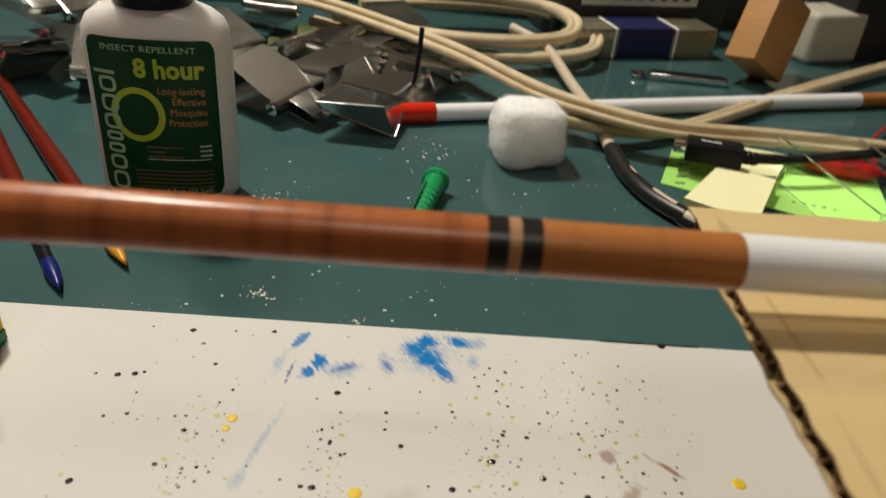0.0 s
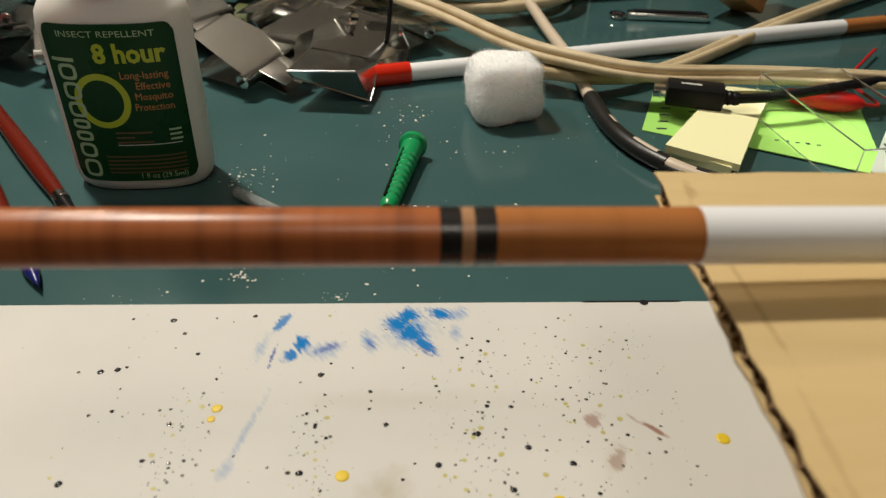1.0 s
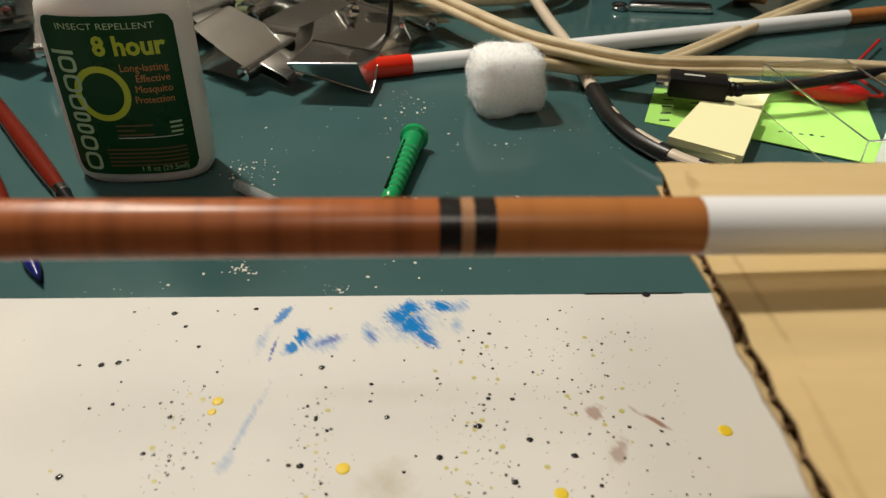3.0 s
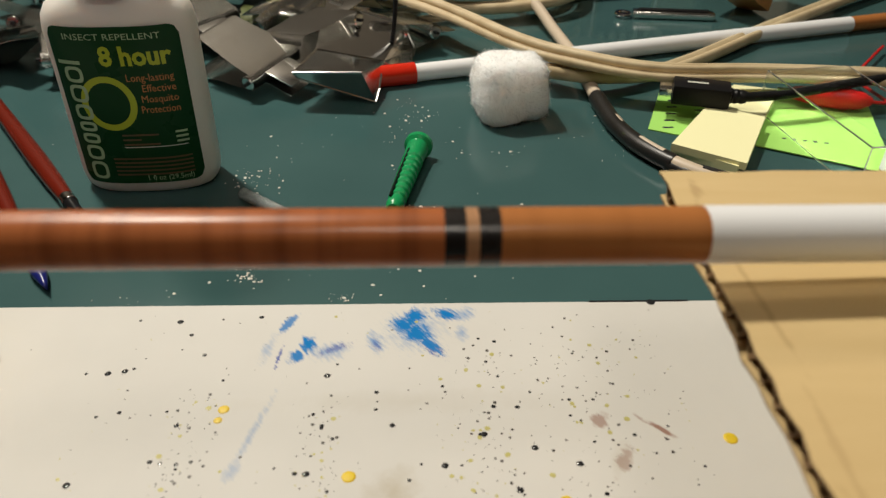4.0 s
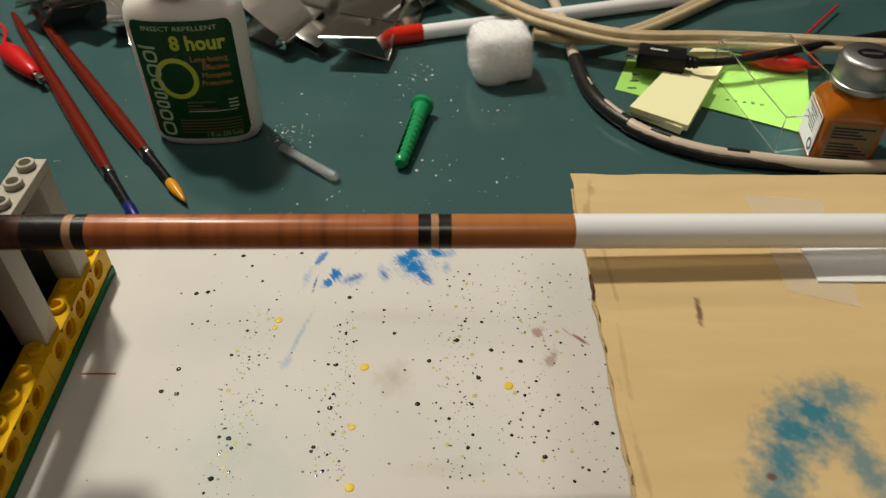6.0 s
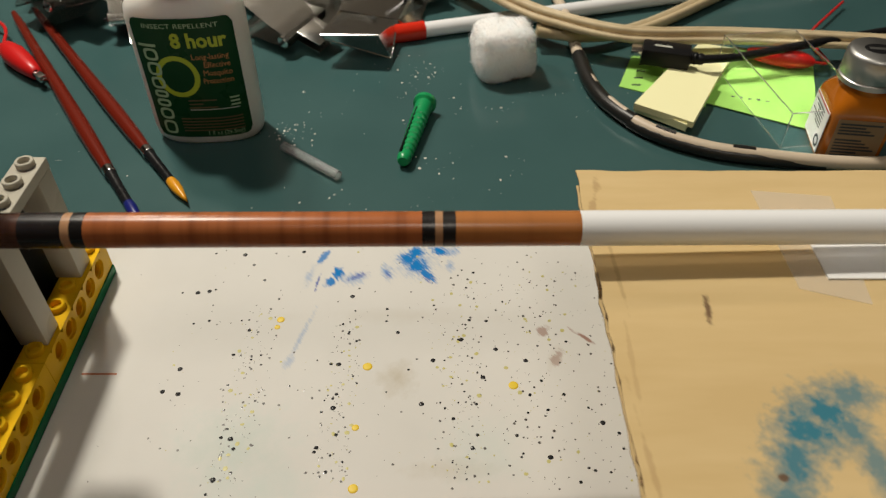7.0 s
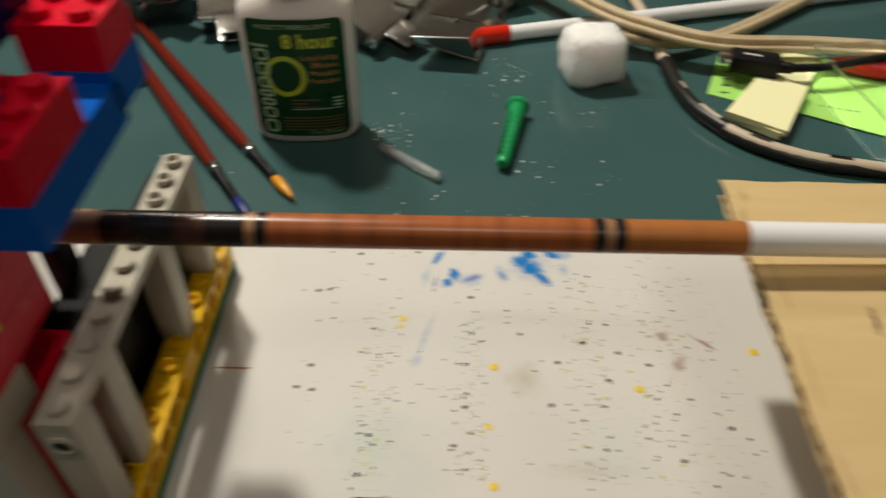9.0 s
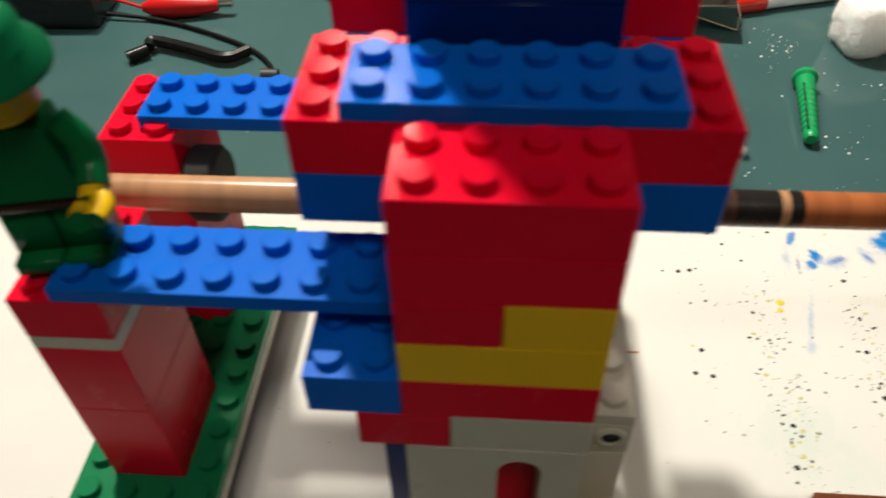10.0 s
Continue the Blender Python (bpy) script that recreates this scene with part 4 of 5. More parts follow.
plug = thing("wall_plug", "green ribbed plastic wall plug lying on the table", "wall plug", group="")
plug.matrix_world = Matrix.Translation(Vector((-0.07, 19.1, TABLE + 0.36)) * U) @ Vector((0.85, 4.35, 0.12)).to_track_quat("Z", "Y").to_matrix().to_4x4()
prof = [(0, 0), (0.26, 0.02), (0.34, 0.15)]
for k in range(9):
    z = 0.3 + 0.35 * k
    r = 0.34 + 0.012 * k
    prof += [(r + 0.03, z), (r - 0.02, z + 0.28)]
prof += [(0.46, 3.5), (0.48, 4.1), (0.68, 4.2), (0.7, 4.32), (0.62, 4.4), (0.4, 4.4), (0.36, 4.0), (0, 4.0)]
part("body", lathe([(min(r * 0.8, 0.5), h * 0.97) for r, h in prof], 28), PLUG_GREEN, plug)
# the body is uncut; black strips stand for the shade in its slits
for a in (20, 200):
    part("slit", box(-0.03, 0.22, 0.35, 0.03, 0.37, 3.4), BLACK, plug, turn=(0, 0, a + 130))


def cotton():
    bm = bmesh.new()
    bmesh.ops.create_cube(bm, size=2)
    bmesh.ops.subdivide_edges(bm, edges=bm.edges, cuts=35, use_grid_fill=True)
    for v in bm.verts:
        p = v.co
        d = p / sum(abs(c) ** 4.6 for c in p) ** (1 / 4.6)
        b = 1.0 + 0.1 * noise.noise(d * 1.3 + Vector((3, 1, 7))) + 0.04 * noise.noise(d * 3.1) + 0.02 * noise.noise(d * 8) + 0.012 * noise.noise(d * 19)
        v.co = Vector((d.x * 1.36 * b, d.y * 1.2 * b, d.z * 1.2 * b))
    low = min(v.co.z for v in bm.verts)
    for v in bm.verts:
        v.co.z = max(v.co.z - low - 0.1, 0)
    # loose fibres
    rng = random.Random(8)
    for v in rng.sample(list(bm.verts), 6500):
        c = v.co.copy()
        o = Vector((c.x, c.y, c.z - 1.2)).normalized()
        o = (o + 1.1 * Vector((rng.uniform(-1, 1), rng.uniform(-1, 1), rng.uniform(-1, 1)))).normalized()
        s = o.cross(Vector((rng.uniform(-1, 1), rng.uniform(-1, 1), 0.3))).normalized() * 0.008
        e = c + o * rng.uniform(0.05, 0.2)
        if e.z < 0.02:
            continue
        bm.faces.new([bm.verts.new(c - s), bm.verts.new(c + s), bm.verts.new(e)]).material_index = 1
    return solo("cotton_wad", bm, [COTTON, COTTON_FIBRE], "white square wad of cotton wool on the table", "cotton", (4.25, 26.6, TABLE), (0, 0, 12), smooth=60)


cotton()

# ---- cables ----
def cord(name, points, r, mat, label, flat=1.0, category="cable", steps=8):
    return solo(name, tube(points, r, 20, steps, flat=flat, groove=0.6 if flat < 1 else 0.0), mat, label, category, smooth=60)


T = TABLE
for dx, dz in ((0.0, 0.0), (0.52, 0.26), (0.95, -0.12)):
    cord("beige_cable", [(-14 - dx, 45 + dx, T + 2.2 + dz), (-9.5, 42.0 + dx, T + 2.1 + dz), (-4.8, 39.7 + dx, T + 1.9 + dz), (1.2, 34.9 + dx, T + 1.6 + dz), (5.0, 30.3 + 0.8 * dx, T + 1.45 + dz), (7.3, 28.5 + 0.7 * dx, T + 1.4 + dz),
                         (10.3, 27.4 + 0.6 * dx, T + 1.3 + dz), (14.5, 27.5 + 0.6 * dx, T + 1.2 + dz), (18.4, 27.3 + 0.6 * dx, T + 1.15 + dz), (26, 27.1 + 0.6 * dx, T + 0.9 + dz), (36, 27.2 + dx, T + 0.9 + dz)], 0.25, BEIGE, "beige ribbed flat power cable", 0.75)
cord("beige_cable", [(-4, 42.5, T + 2.4), (2, 44.4, T + 2.2), (6.5, 44.4, T + 2.0), (8.2, 42.0, T + 1.8), (7.2, 39.5, T + 1.5), (3.5, 37.9, T + 1.5), (-1, 38.4, T + 1.5), (-5, 41.0, T + 1.4)], 0.45, BEIGE, "loop of thick beige cable lying on the table", 0.8)
cord("beige_cable", [(-4, 43.6, T + 1.5), (2, 45.6, T + 1.4), (7.0, 45.6, T + 1.3), (9.4, 42.5, T + 1.2), (8.6, 39.0, T + 1.0), (4.5, 37.6, T + 0.8), (-1.0, 38.8, T + 0.7), (-6.5, 42.0, T + 0.7)], 0.4, BEIGE, "loop of thick beige cable lying on the table", 0.8)
cord("beige_cable", [(6.0, 28.9, T + 0.95), (8.6, 28.9, T + 0.7), (11.9, 30.6, T + 0.4), (18.9, 36.2, T + 0.5), (27.0, 42.3, T + 0.6), (34, 47, T + 0.7)], 0.38, BEIGE, "beige power cable lying across the table", 0.8)
cord("taped_cable", [(4.6, 40.5, T + 1.6), (6.3, 38.6, T + 1.2), (7.3, 35.2, T + 0.5), (7.75, 31.5, T + 0.42), (7.9, 27.5, T + 0.4), (8.15, 24.9, T + 0.4), (8.8, 23.0, T + 0.4), (10.1, 21.3, T + 0.4), (11.8, 20.2, T + 0.4), (13.8, 19.6, T + 0.4), (18, 19.0, T + 0.4), (24, 19.6, T + 0.4)], 0.27, WHITE_CABLE, "white cable patched with black tape")
wrap = thing("tape_wrapping", "torn black tape wound on the white cable", "tape", (0, 0, 0))
tape_line = spline([(7.9, 27.5, T + 0.4), (8.15, 24.9, T + 0.4), (8.8, 23.0, T + 0.4), (10.1, 21.3, T + 0.4), (11.8, 20.2, T + 0.4), (13.8, 19.6, T + 0.4), (18, 19.0, T + 0.4)], 12)
for a, b in ((30, 68),):
    part("tape_piece", tube([tuple(tape_line[k] + Vector((-0.03, -0.1, -0.1 + 0.008 * math.sin(k * 1.7)))) for k in range(a, min(b, len(tape_line) - 1) + 1)], 0.265, 12, 2), BLACK_TAPE, wrap)
for a, b in ((37, 42), (56, 60)):
    part("tape_piece", tube([tuple(tape_line[k] + Vector((0.02, 0.02, 0.2))) for k in range(a, b + 1)], 0.13, 8, 2), BLACK_TAPE, wrap)
for a, b in ((0, 31),):
    part("tape_piece", tube([tuple(tape_line[k] + Vector((0, 0, -0.02))) for k in range(a, min(b, len(tape_line) - 1) + 1)], 0.33, 12, 2), BLACK_TAPE, wrap)
for a, b, up in ((10, 13, 0.12), (21, 28, 0.14)):
    part("bare_patch", tube([tuple(tape_line[k] + Vector((0.06, -0.05, up))) for k in range(a, b + 1)], 0.19, 8, 2), WHITE_CABLE, wrap, "white cable showing through a tear")

# plug with its black lead
usb = thing("cable_connector", "black rectangular plug on a black lead", "connector", (10.6, 26.6, T + 1.0), (0, 0, -16))
usb.scale = (0.86, 0.86, 0.86)
part("shell", box(0, -0.65, -0.35, 2.5, 0.65, 0.55, 0.12), BLACK, usb)
part("metal_tip", box(-0.55, -0.42, -0.1, 0.05, 0.42, 0.3, 0.04), STEEL, usb, "metal contact tip")
part("strain_relief", lathe([(0.34, 2.45), (0.36, 2.55), (0.3, 2.65), (0.34, 2.75), (0.28, 2.9), (0.32, 3.0), (0.26, 3.2)], 20, axis="x", at=(0, 0, 0.1)), BLACK, usb)
part("logo_bar", box(0.6, -0.06, 0.552, 1.5, 0.1, 0.558), LABEL_WHITE, usb)
part("lead", tube([(3.1, 0, 0.1), (5, 0.75, 0.15), (8, 2.6, 0.25), (12, 5.2, 0.3), (18, 9, 0.3), (24, 12, 0.2)], 0.22, 12), BLACK, usb, "black rubber lead")

# ---- notes ----
def sheet(outline, z0, z1, bm=None):
    bm = bm or bmesh.new()
    low = [bm.verts.new((x, y, z0)) for x, y in outline]
    top = [bm.verts.new((x, y, z1)) for x, y in outline]
    bm.faces.new(top)
    bm.faces.new(low[::-1])
    for k in range(len(outline)):
        q = (k + 1) % len(outline)
        bm.faces.new((low[k], low[q], top[q], top[k]))
    bmesh.ops.recalc_face_normals(bm, faces=bm.faces)
    return bm


gn = thing("sticky_note", "bright green paper note with dark handwriting", "note", group="notes", at=(0, 0, T))
part("sheet", sheet([(9.5, 25.3), (10.9, 28.9), (14.2, 28.2), (13.0, 23.6)], 0.01, 0.05), NOTE_GREEN, gn, smooth=0)
for k in range(5):
    part("ink_bar", box(10.1 + 0.22 * k, 25.35 + 0.62 * k, 0.052, 10.5 + 0.22 * k, 25.47 + 0.62 * k, 0.056), INK, gn, smooth=0)
    part("ink_bar", box(11.4 + 0.1 * k, 24.9 + 0.5 * k, 0.052, 11.9 + 0.1 * k, 25.0 + 0.5 * k, 0.056), INK, gn, smooth=0)
gn2 = thing("sticky_note", "larger bright green paper note with handwriting", "note", group="notes", at=(0, 0, T))
part("sheet", sheet([(12.8, 24.0), (14.0, 28.4), (19.2, 27.9), (17.2, 21.6)], 0.06, 0.1), NOTE_GREEN, gn2, smooth=0)
for k in range(5):
    part("ink_bar", box(14.3 + 0.36 * k, 24.3 - 0.1 * k, 0.102, 14.46 + 0.36 * k, 24.4 - 0.1 * k + 0.05 * (k % 2), 0.106), INK, gn2, smooth=0)
pad = thing("sticky_note_pad", "thick pale yellow sticky note pad", "note pad", (0, 0, T))
part("pad", sheet([(9.75, 23.1), (13.87, 28.6), (15.6, 28.1), (11.6, 21.6)], 0.11, 0.45), NOTE_YELLOW, pad, smooth=0)
curl = sheet([(9.65, 22.95), (11.9, 26.0), (13.75, 24.95), (11.85, 21.55)], 0.3, 0.58)
for v in curl.verts:
    v.co.z += 0.14 * (v.co.y - 21.2) / 4.4
part("top_sheet", curl, NOTE_YELLOW, pad, "folded top sheets", smooth=0)

# ---- alligator clips ----
RED_LEAD = [(-2.0, 0, 0), (-2.8, -0.5, -0.1), (-2.0, -3.2, -0.3), (-2.0, -4.4, -0.3), (-3.1, -7.3, -0.3), (-4, -9.5, -0.3)]
def crocodile(at, turn, label, wire, size=1.0):
    t = thing("alligator_clip", label, "alligator clip", at, turn, group="alligator clips")
    t.scale = (size, size, size)
    part("boot", lathe([(0, -2.1), (0.2, -2.05), (0.42, -1.6), (0.55, -0.8), (0.5, 0.2), (0.4, 0.9), (0.3, 1.5), (0.2, 1.6)], 20, axis="x"), RED_RUBBER, t, "red rubber boot")
    part("jaw", box(1.5, -0.16, -0.12, 2.3, 0.16, 0.02, 0.03), CHROME, t)
    part("jaw", box(1.5, -0.16, 0.05, 2.25, 0.16, 0.16, 0.03), CHROME, t)
    part("wire", tube(wire, 0.085, 8), RED_RUBBER, t, "thin red wire")
    return t


crocodile((17.0, 27.0, T + 0.6), (0, 0, 161), "red rubber-booted alligator clip by the green notes", RED_LEAD, 0.82)
crocodile((-18.0, 26.7, T + 0.5), (0, 0, -45), "red rubber-booted alligator clip beside the brushes", [(-2.0, 0, 0), (-4, 0.8, 0.1), (-7, 0.3, 0.1), (-10, 0.6, 0)])
crocodile((-27.0, 28.4, T + 0.5), (0, 0, 6), "red rubber-booted alligator clip by the battery holder", [(-2.0, 0, 0), (-4, 0.8, 0.1), (-5.5, -0.3, 0.1), (-7, 0.2, 0)])

# ---- jar of orange paint ----
jar = thing("paint_jar", "small square glass jar of orange paint with a metal cap", "paint jar", (17.75, 20.75, T), (0, 0, -8))
jar.scale = (0.88, 0.88, 0.88)
gl = bmesh.new()
levels = [(1.25, 0.0), (1.36, 0.06), (1.4, 0.2), (1.4, 2.35), (1.36, 2.6), (1.25, 2.9), (1.12, 3.2), (1.04, 3.45), (1.04, 3.8)]
rows = [[gl.verts.new((*oval(2 * math.pi * k / 48, w, w, 7.0 if z < 2.5 else max(2.0, 7.0 - 5.5 * (z - 2.4))), z)) for k in range(48)] for w, z in levels]
for a, b in zip(rows, rows[1:]):
    for k in range(48):
        gl.faces.new((a[k], a[(k + 1) % 48], b[(k + 1) % 48], b[k]))
gl.faces.new(rows[0][::-1])
gl.faces.new(rows[-1])
part("glass_body", gl, ORANGE_PAINT, jar, "square glass filled with orange paint")
cap = part("cap", lathe([(1.15, 3.55), (1.27, 3.55), (1.27, 3.75), (1.2, 3.8), (1.24, 3.85), (1.24, 4.75), (1.18, 4.88), (1.05, 4.95), (0, 4.95)], 48), CAP_STEEL, jar, "brushed metal screw cap")
badge = lathe([(0.62, 4.951), (0.6, 4.962), (0, 4.962)], 32)
for v in badge.verts:
    v.co.y *= 0.72
part("cap_badge", badge, BLACK, cap, "black oval badge")
part("badge_bar", box(-0.42, -0.08, 4.963, 0.42, 0.1, 4.968), CAP_STEEL, cap, smooth=0)
lbl = part("label", box(-1.05, -1.425, 0.3, 1.05, -1.4, 2.25), LABEL_TAN, jar, "brown printed label")
for k in range(11):
    if k != 4:
        part("print_bar", box(-0.92, -1.432, 2.0 - 0.16 * k, 0.85 - 0.22 * (k * 7 % 4), -1.427, 2.09 - 0.16 * k), INK, lbl, smooth=0)
side_label = part("label", box(-1.425, -1.15, 0.3, -1.4, 1.0, 2.35), PAPER, jar, "white printed label with a red edge")
part("red_edge", box(-1.432, -1.1, 2.25, -1.427, 0.95, 2.32), RED_RUBBER, side_label, smooth=0)
for k in range(6):
    part("print_bar", box(-1.432, -0.6, 2.0 - 0.16 * k, -1.427, 0.8 - 0.3 * (k % 3), 2.07 - 0.16 * k), INK, side_label, smooth=0)
part("print_ring", lathe([(0.16, 0), (0.24, 0.004), (0.3, 0), (0.16, 0)], 24, axis="x", at=(-1.43, -0.75, 0.7)), INK, side_label)

# clear plastic box lid
lid = thing("clear_box_lid", "clear plastic box lid lying over the notes", "plastic box", (15.2, 20.4, T + 0.12), (0, 0, 8))
for b in ((0, 0, 0, 3.4, 0.06, 1.6), (0, 0.06, 0, 0.06, 6.44, 1.6), (3.34, 0.06, 0, 3.4, 6.44, 1.6), (0, 6.44, 0, 3.4, 6.5, 1.6), (0, 0, 1.604, 3.4, 6.5, 1.65)):
    side = part("clear_panel", box(*b, 0.015, 1), GLASS, lid)
    side.visible_shadow = False

for a, b in (((0, 0, 0), (0, 6.5, 0)), ((0, 0, 1.65), (0, 6.5, 1.65)), ((0, 0, 1.65), (3.4, 0, 1.65)), ((3.4, 0, 1.65), (3.4, 6.5, 1.65)), ((0, 6.5, 1.65), (3.4, 6.5, 1.65)), ((0, 0, 0), (0, 0, 1.65)), ((0, 6.5, 0), (0, 6.5, 1.65)), ((0, 0, 0), (3.4, 0, 0))):
    rim = part("moulded_edge", tube([a, b], 0.022, 8, 1), CLEAR_EDGE, lid)
    rim.visible_shadow = False

# ---- bulldog clips heaped on the table ----
def bulldog_master(steel):
    t = thing("bulldog_clip", "large bright steel bulldog clip in a heap", "bulldog clip", group="bulldog clips")
    def plate(a, flare, nm):
        bm = bmesh.new()
        line = [(0.45 * math.cos(radians(u)), 0.45 * math.sin(radians(u))) for u in range(200, 89, -15)]
        line += [(0.9, 0.5), (2.6, 0.62), (3.6, 0.75), (3.9, 0.6), (4.05, 0.35)]
        th = 0.06
        rows = []
        for i, (u, v) in enumerate(line):
            w = 1.75 if u < 0.6 else 1.75 + flare * (u - 0.6)
            rows.append([(-w, u, v), (w, u, v)])
        vs = [[bm.verts.new(p) for p in r] for r in rows]
        for p, q in zip(vs, vs[1:]):
            bm.faces.new((p[0], p[1], q[1], q[0]))
        ret = bmesh.ops.solidify(bm, geom=list(bm.faces), thickness=th)
        for v in bm.verts:
            y, z = v.co.y, v.co.z
            v.co.y, v.co.z = y * math.cos(a) - z * math.sin(a), y * math.sin(a) + z * math.cos(a)
        bmesh.ops.recalc_face_normals(bm, faces=bm.faces)
        return part(nm, bm, steel, t)
    plate(radians(0), -0.12, "upper_jaw")
    lo = plate(radians(0), -0.12, "lower_jaw")
    lo.matrix_local = Matrix.Rotation(radians(-14), 4, "X") @ Matrix.Diagonal((1, 1, -1, 1))
    part("spring_roll", lathe([(0.3, -1.9), (0.38, -1.85), (0.38, 1.85), (0.3, 1.9), (0.12, 1.9), (0.12, -1.9), (0.3, -1.9)], 24, axis="x"), steel, t)
    part("spring_rod", lathe([(0, -2.1), (0.1, -2.1), (0.1, 2.1), (0, 2.1)], 12, axis="x"), BLACK, t, "dark spring rod")
    for s in (-1, 1):
        part("thumb_tab", box(-0.9, -2.0, 0.3 * s - 0.03, 0.9, -0.2, 0.3 * s + 0.03, 0.02), steel, t)
    return t


def folded(points, faces, name, parent, thick=0.05, crease=()):
    """Bent sheet steel with a thin rounded rim."""
    bm = bmesh.new()
    vs = [bm.verts.new(p) for p in points]
    for f in faces:
        bm.faces.new([vs[k] for k in f])
    bmesh.ops.recalc_face_normals(bm, faces=bm.faces)
    rim = [(e.verts[0].co.copy(), e.verts[1].co.copy()) for e in bm.edges if len(e.link_faces) == 1]
    bmesh.ops.solidify(bm, geom=list(bm.faces), thickness=thick)
    for a, b in rim + [(Vector(points[i]), Vector(points[k])) for i, k in crease]:
        tube([tuple(a), tuple(b)], 0.05, 8, 1, bm)
    return part(name, bm, STEEL, parent)


big_clip = thing("bulldog_clip", "wide bright steel bulldog clip with a flared lip on the table", "bulldog clip", group="bulldog clips")
folded([(-3.45, 29.6, 0.75), (-4.15, 27.4, 0.62), (-4.0, 27.75, 0.25), (-1.0, 27.85, -0.8), (-0.85, 28.2, -0.4), (-0.75, 30.2, 0.0), (-1.46, 27.2, 0.7)],
       [(0, 1, 6, 5), (1, 2, 3, 6), (6, 3, 4, 5)], "flared_lip", big_clip, crease=((1, 6),))
folded([(-3.45, 29.6, 0.75), (-0.75, 30.2, 0.0), (0.1, 33.2, 0.5), (-3.3, 33.4, 1.55)], [(0, 1, 2, 3)], "jaw_plate", big_clip)
folded([(-0.75, 30.2, 0.0), (0.15, 30.3, -0.7), (0.6, 33.2, -0.6), (0.1, 33.2, 0.5)], [(0, 1, 2, 3)], "side_lip", big_clip)
part("spring_roll", tube([(-3.3, 33.5, 1.3), (0.25, 33.3, 0.15)], 0.38, 20, 2), STEEL, big_clip)
part("handle_rod", tube([(-0.4, 31.6, 0.35), (-0.25, 31.9, 1.5), (-0.2, 32.2, 2.6)], 0.11, 10, 3), BLACK, big_clip, "dark spring rod")
heap = bulldog_master(STEEL)
heap.matrix_basis = pose(-5.3 * U, 29.3 * U, (T + 0.95) * U, 14, -8, 57) @ Matrix.Scale(0.8, 4)
for x, y, z, rx, ry, rz in ((-3.0, 32.8, 1.9, -10, 6, 143), (-8.8, 33.6, 1.3, 12, -8, 40), (-13.4, 30.2, 1.0, 14, 6, 24), (-16.8, 31.0, 1.5, -20, 10, 60), (-6.0, 35.6, 1.2, 12, 10, -120), (-10.5, 37.0, 1.4, -10, 20, 60), (-3.5, 35.5, 1.0, 10, -8, 160),
                            (-14.5, 33.0, 0.7, 5, -6, 75), (-17.5, 34.5, 1.2, 20, 12, 100), (-14.0, 38.5, 1.6, 15, -20, 20), (-19.5, 39.5, 1.4, 0, 25, -40), (0.8, 34.6, 0.9, 4, 4, 120), (-8.5, 40.5, 1.6, 20, 0, 170), (-1.0, 38.8, 1.3, 8, 0, 30)):
    copy_thing(heap, pose(x * U, y * U, (T + z) * U, rx, ry, rz))
for x, y, rz in ((-4.5, 38.5, 30), (-9.8, 34.3, -20), (-6.8, 38.0, 70)):
    rib = bmesh.new()
    rowsr = [[rib.verts.new((-2 + 0.4 * k, s * 0.7, 0.6 + 0.5 * math.sin(k * 0.9))) for s in (-1, 1)] for k in range(11)]
    for a, b in zip(rowsr, rowsr[1:]):
        rib.faces.new((a[0], a[1], b[1], b[0]))
    bmesh.ops.solidify(rib, geom=list(rib.faces), thickness=0.05)
    solo("ribbon_piece", rib, OLIVE, "curled olive-green ribbon among the clips", "ribbon", (x, y, T), (0, 0, rz), group="ribbon pieces")

# ---- things at the back of the table ----
pack = thing("battery_pack", "pale gold box with a navy blue band", "box", (12.4, 43.3, T), (0, 0, 14))
part("body", box(-4.4, -1.2, 0.0, 4.4, 1.4, 1.7, 0.1), GOLD_PAPER, pack, "pale gold wrapper")
part("band", box(-1.9, -1.23, 0.05, 1.5, 1.43, 1.74, 0.05), NAVY_PRINT, pack, "navy blue band")
part("stripe", box(-2.2, -1.225, 0.04, -2.05, 1.42, 1.73), PAPER, pack)
part("stripe", box(1.65, -1.225, 0.04, 1.8, 1.42, 1.73), PAPER, pack)
carton2 = thing("dark_carton", "black carton with a pale printed label", "box", (12.4, 47.3, T), (0, 0, 14))
part("body", box(-5.5, -2.2, 0.0, 5.5, 3, 3.6, 0.1), DARK, carton2)
tl = part("label", box(-4.2, -2.225, 2.3, 3.4, -2.205, 3.5), LABEL_WHITE, carton2, "pale label")
for k in range(9):
    part("print_bar", box(-3.8 + 0.78 * k, -2.235, 2.6, -3.4 + 0.78 * k, -2.227, 3.2), DARK, tl, smooth=0)

knife = thing("pocket_tool", "small steel folding tool", "pocket tool", (11.4, 38.6, T + 0.02), (0, 0, -6))
part("body", box(0.6, -0.3, 0, 4.8, 0.3, 0.4, 0.12, 3), CHROME, knife)
part("liner", box(0.9, -0.2, 0.4, 4.5, 0.2, 0.46, 0.02), BLACK, knife)
part("ring", lathe([(0.4, 0.1), (0.45, 0.18), (0.4, 0.26), (0.25, 0.26), (0.2, 0.18), (0.25, 0.1), (0.4, 0.1)], 20), CHROME, knife, at=(0.1, 0, 0))
solo("wood_block", box(-1.6, -0.9, 0, 1.6, 0.9, 4.2, 0.08), WOOD_BLOCK, "pale wooden block leaning at the back of the table", "wood block", (17.7, 39.0, T + 0.8), (-12, 30, 30))
white_box = thing("adapter_plug", "small grey-white power adapter", "adapter", (24.0, 45.5, T), (0, 0, 20))
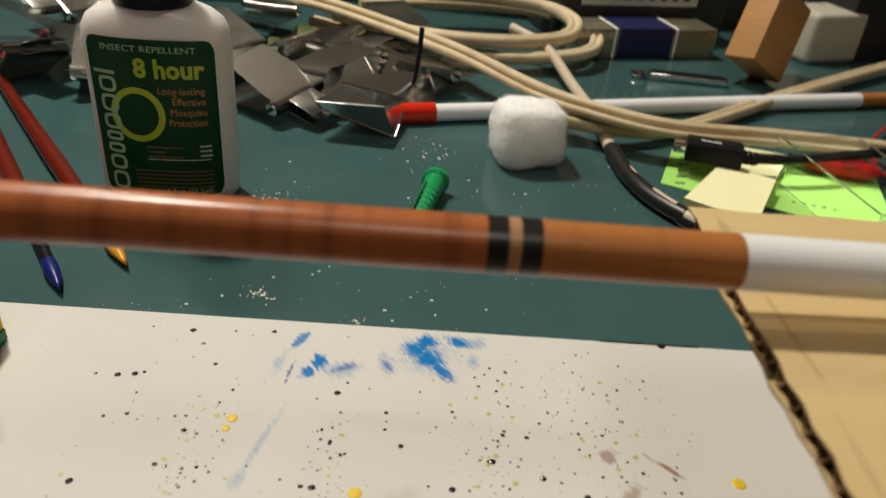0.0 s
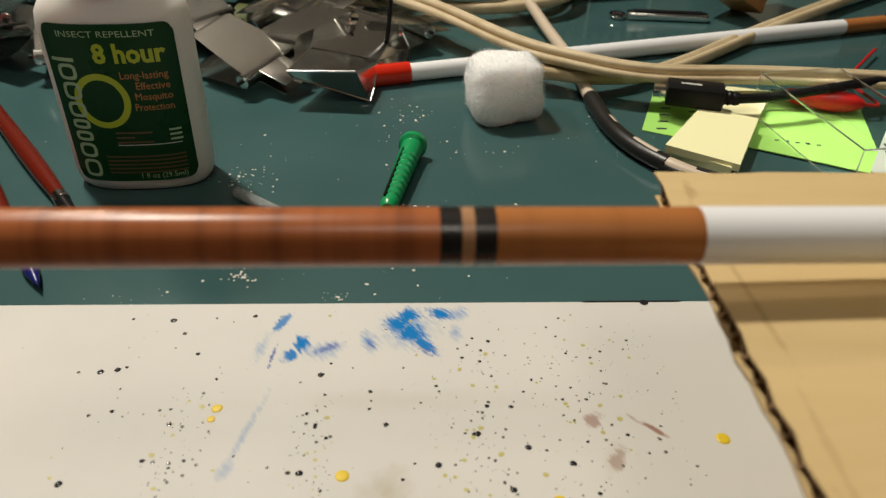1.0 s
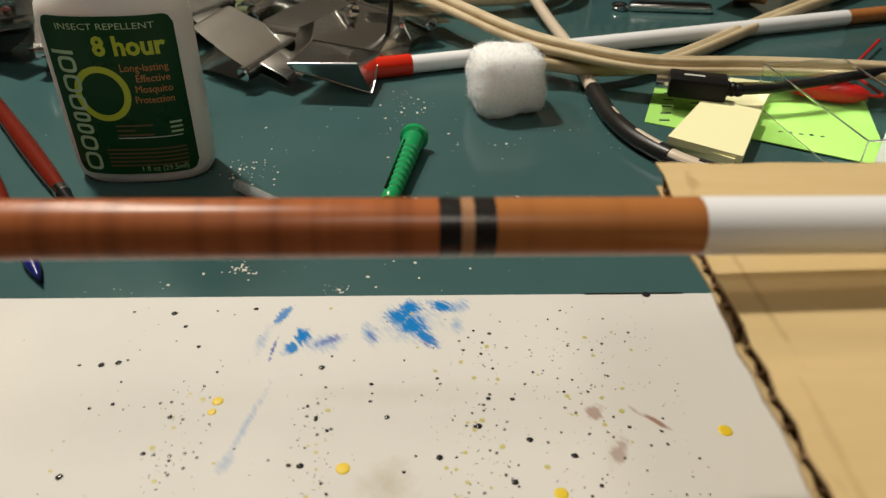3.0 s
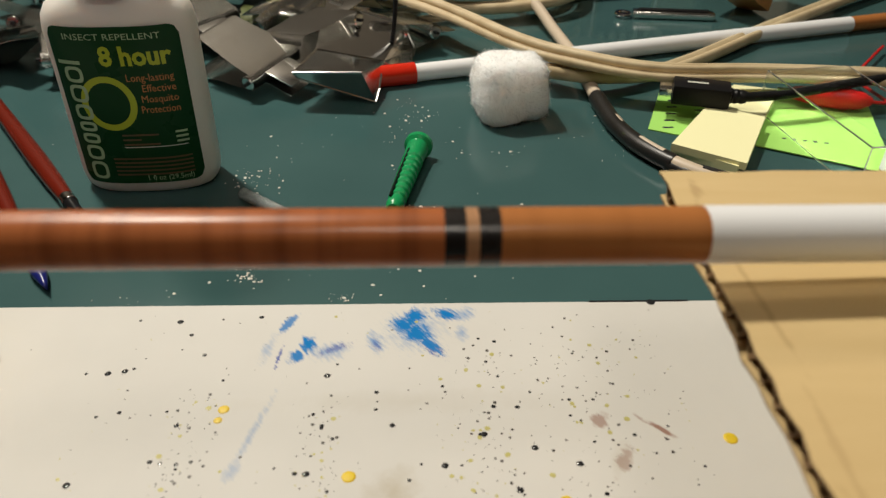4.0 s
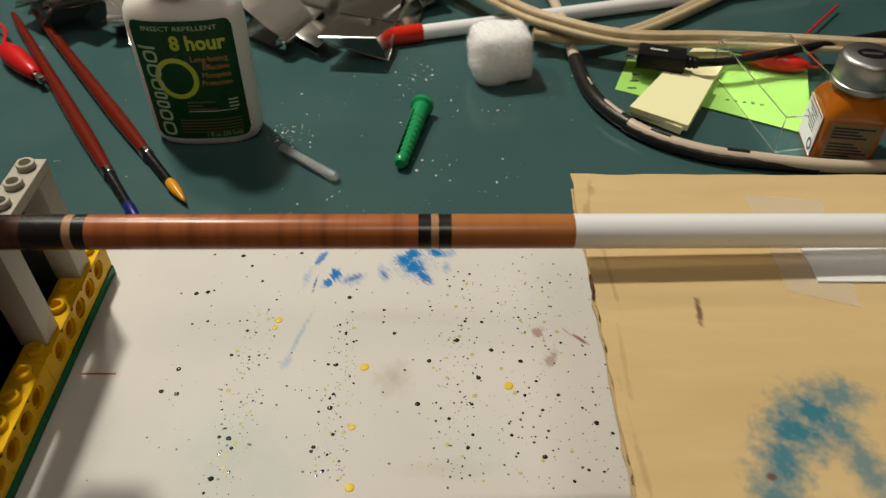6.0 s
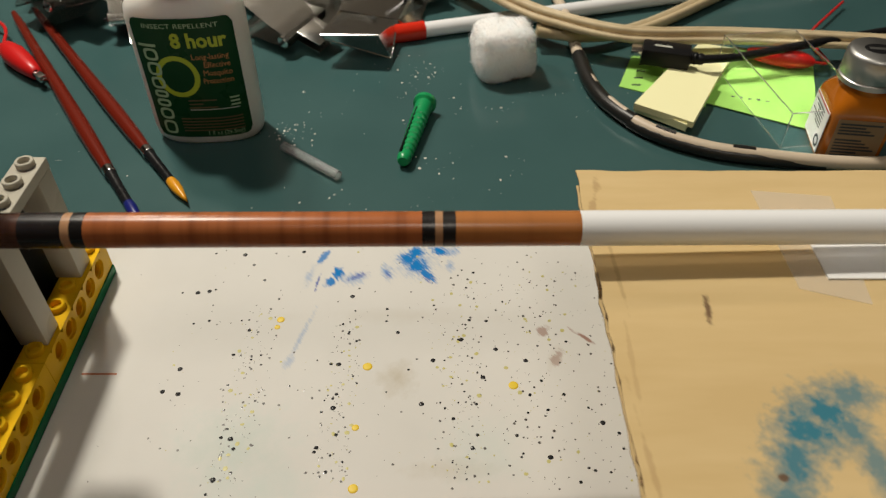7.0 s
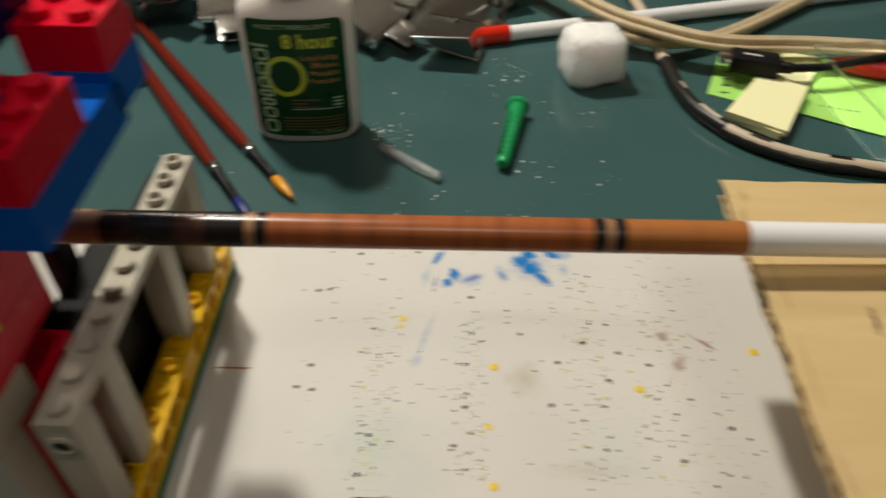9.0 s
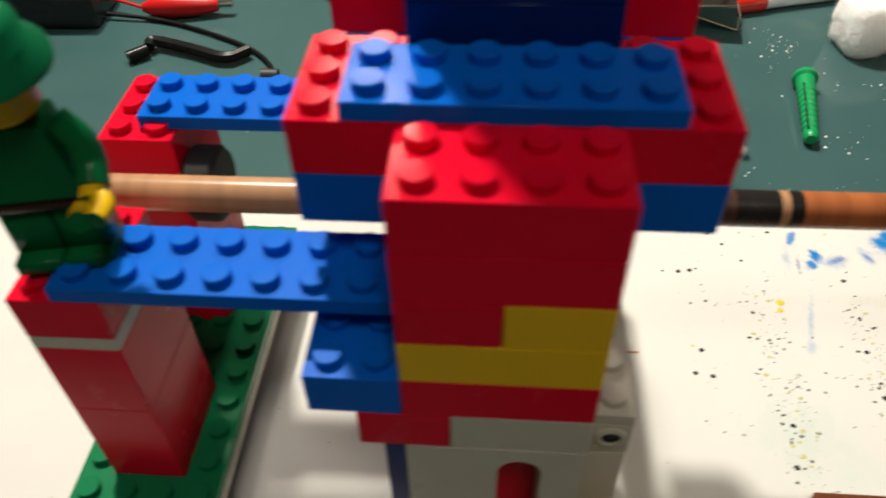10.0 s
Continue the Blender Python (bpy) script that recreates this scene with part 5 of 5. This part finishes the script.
part("body", box(-2, -1.5, 0, 2, 1.5, 3.0, 0.4, 3), GREY, white_box)
for nm, lab_, x, y, w, d, h, rz in (("dark_case", "black case in shadow at the back of the table", 30, 50, 6, 4, 7, 15), ("dark_case", "black case in shadow at the back of the table", 0, 53, 7, 3, 6, -5),
                                    ("dark_case", "black case in shadow at the back of the table", -16, 52, 8, 4, 6, 8), ("dark_case", "dark box in shadow at the back of the table", 20, 54, 5, 3, 8, 0)):
    solo(nm, box(-w, -d, 0, w, d, h, 0.2), DARK, lab_, "case", (x, y, T), (0, 0, rz), group="dark cases")

# ---- battery holder and its lead ----
bat = thing("battery_holder", "black plastic battery holder with a thin black lead", "battery holder", (-33.0, 28.2, T), (0, 0, 2))
part("case", box(-3.4, -1.4, 0, 2.1, 1.6, 1.7, 0.2, 3), BATTERY, bat)
part("switch", box(0.9, -1.0, 1.7, 1.7, 0.2, 1.85, 0.05), GREY, bat)
part("lead", tube([(2.0, -0.3, 0.3), (5.4, -0.9, 0.15), (9.2, -2.9, 0.15), (10.9, -4.6, 0.15), (11.4, -6.2, 0.2)], 0.1, 8), BLACK, bat)
hook = tube([(-28.3, 24.0, T + 0.3), (-27.6, 24.6, T + 0.35)], 0.28, 10, 3)
tube([(-27.6, 24.8, T + 0.35), (-27.5, 25.3, T + 0.4), (-25.5, 24.7, T + 0.35), (-23.9, 24.1, T + 0.35), (-23.0, 24.8, T + 0.35)], 0.26, 8, 4, hook)
solo("hook_tool", hook, BLACK, "small black plastic hook-shaped piece on the table", "hook")
solo("round_button", lathe([(0, -0.4), (0.3, -0.35), (0.3, 0.35), (0, 0.4)], 16, axis="x"), DARK, "small black button on the table", "button", (-21.6, 22.8, T + 0.3))

# ---- cotton crumbs on the table ----
rng = random.Random(11)
crumbs = bmesh.new()
for x0, y0, sx, sy, n in ((-4.9, 21.7, 0.8, 0.9, 46), (0.5, 26.5, 1.6, 1.6, 50), (2.5, 19.0, 2.5, 2.5, 26), (-7, 14.8, 2.5, 0.6, 26), (-6.8, 14.45, 0.35, 0.2, 30), (-4.10, 16.20, 0.35, 0.2, 34), (-1.30, 15.20, 0.25, 0.15, 14), (-1.5, 16.2, 4, 2, 34), (8, 25, 2, 2, 16), (-14, 20, 3, 5, 18), (-23, 19.0, 3, 3, 14), (-3, 24, 3, 2.5, 20), (3.4, 23.5, 1.6, 1.0, 14)):
    for _ in range(n):
        x, y, r = rng.gauss(x0, sx * 0.6), rng.gauss(y0, sy * 0.6), 0.014 + 0.055 * rng.random() ** 3
        if y < 14.05:
            continue
        vs = [crumbs.verts.new((x + r * rng.uniform(0.5, 1.4) * math.cos(6.283 * k / 6), y + r * rng.uniform(0.5, 1.4) * math.sin(6.283 * k / 6), T + 0.004 + r * 0.3 * rng.random())) for k in range(6)]
        top = crumbs.verts.new((x, y, T + 0.01 + r * 0.8))
        for k in range(6):
            crumbs.faces.new((vs[k], vs[(k + 1) % 6], top))
solo("cotton_crumbs", crumbs, CRUMB, "scattered pale crumbs and cotton lint on the table", "crumbs", kind="stuff", smooth=0)


# ---- what moves: the shaft turns slowly in the jig ----
def motions():
    base = Matrix.Translation(SHAFT_AT) @ SHAFT_TURN.to_matrix().to_4x4()
    walk(shaft, [(0.2 * k, base @ Matrix.Rotation(radians(62 * k), 4, "X")) for k in range(51)])


motions()
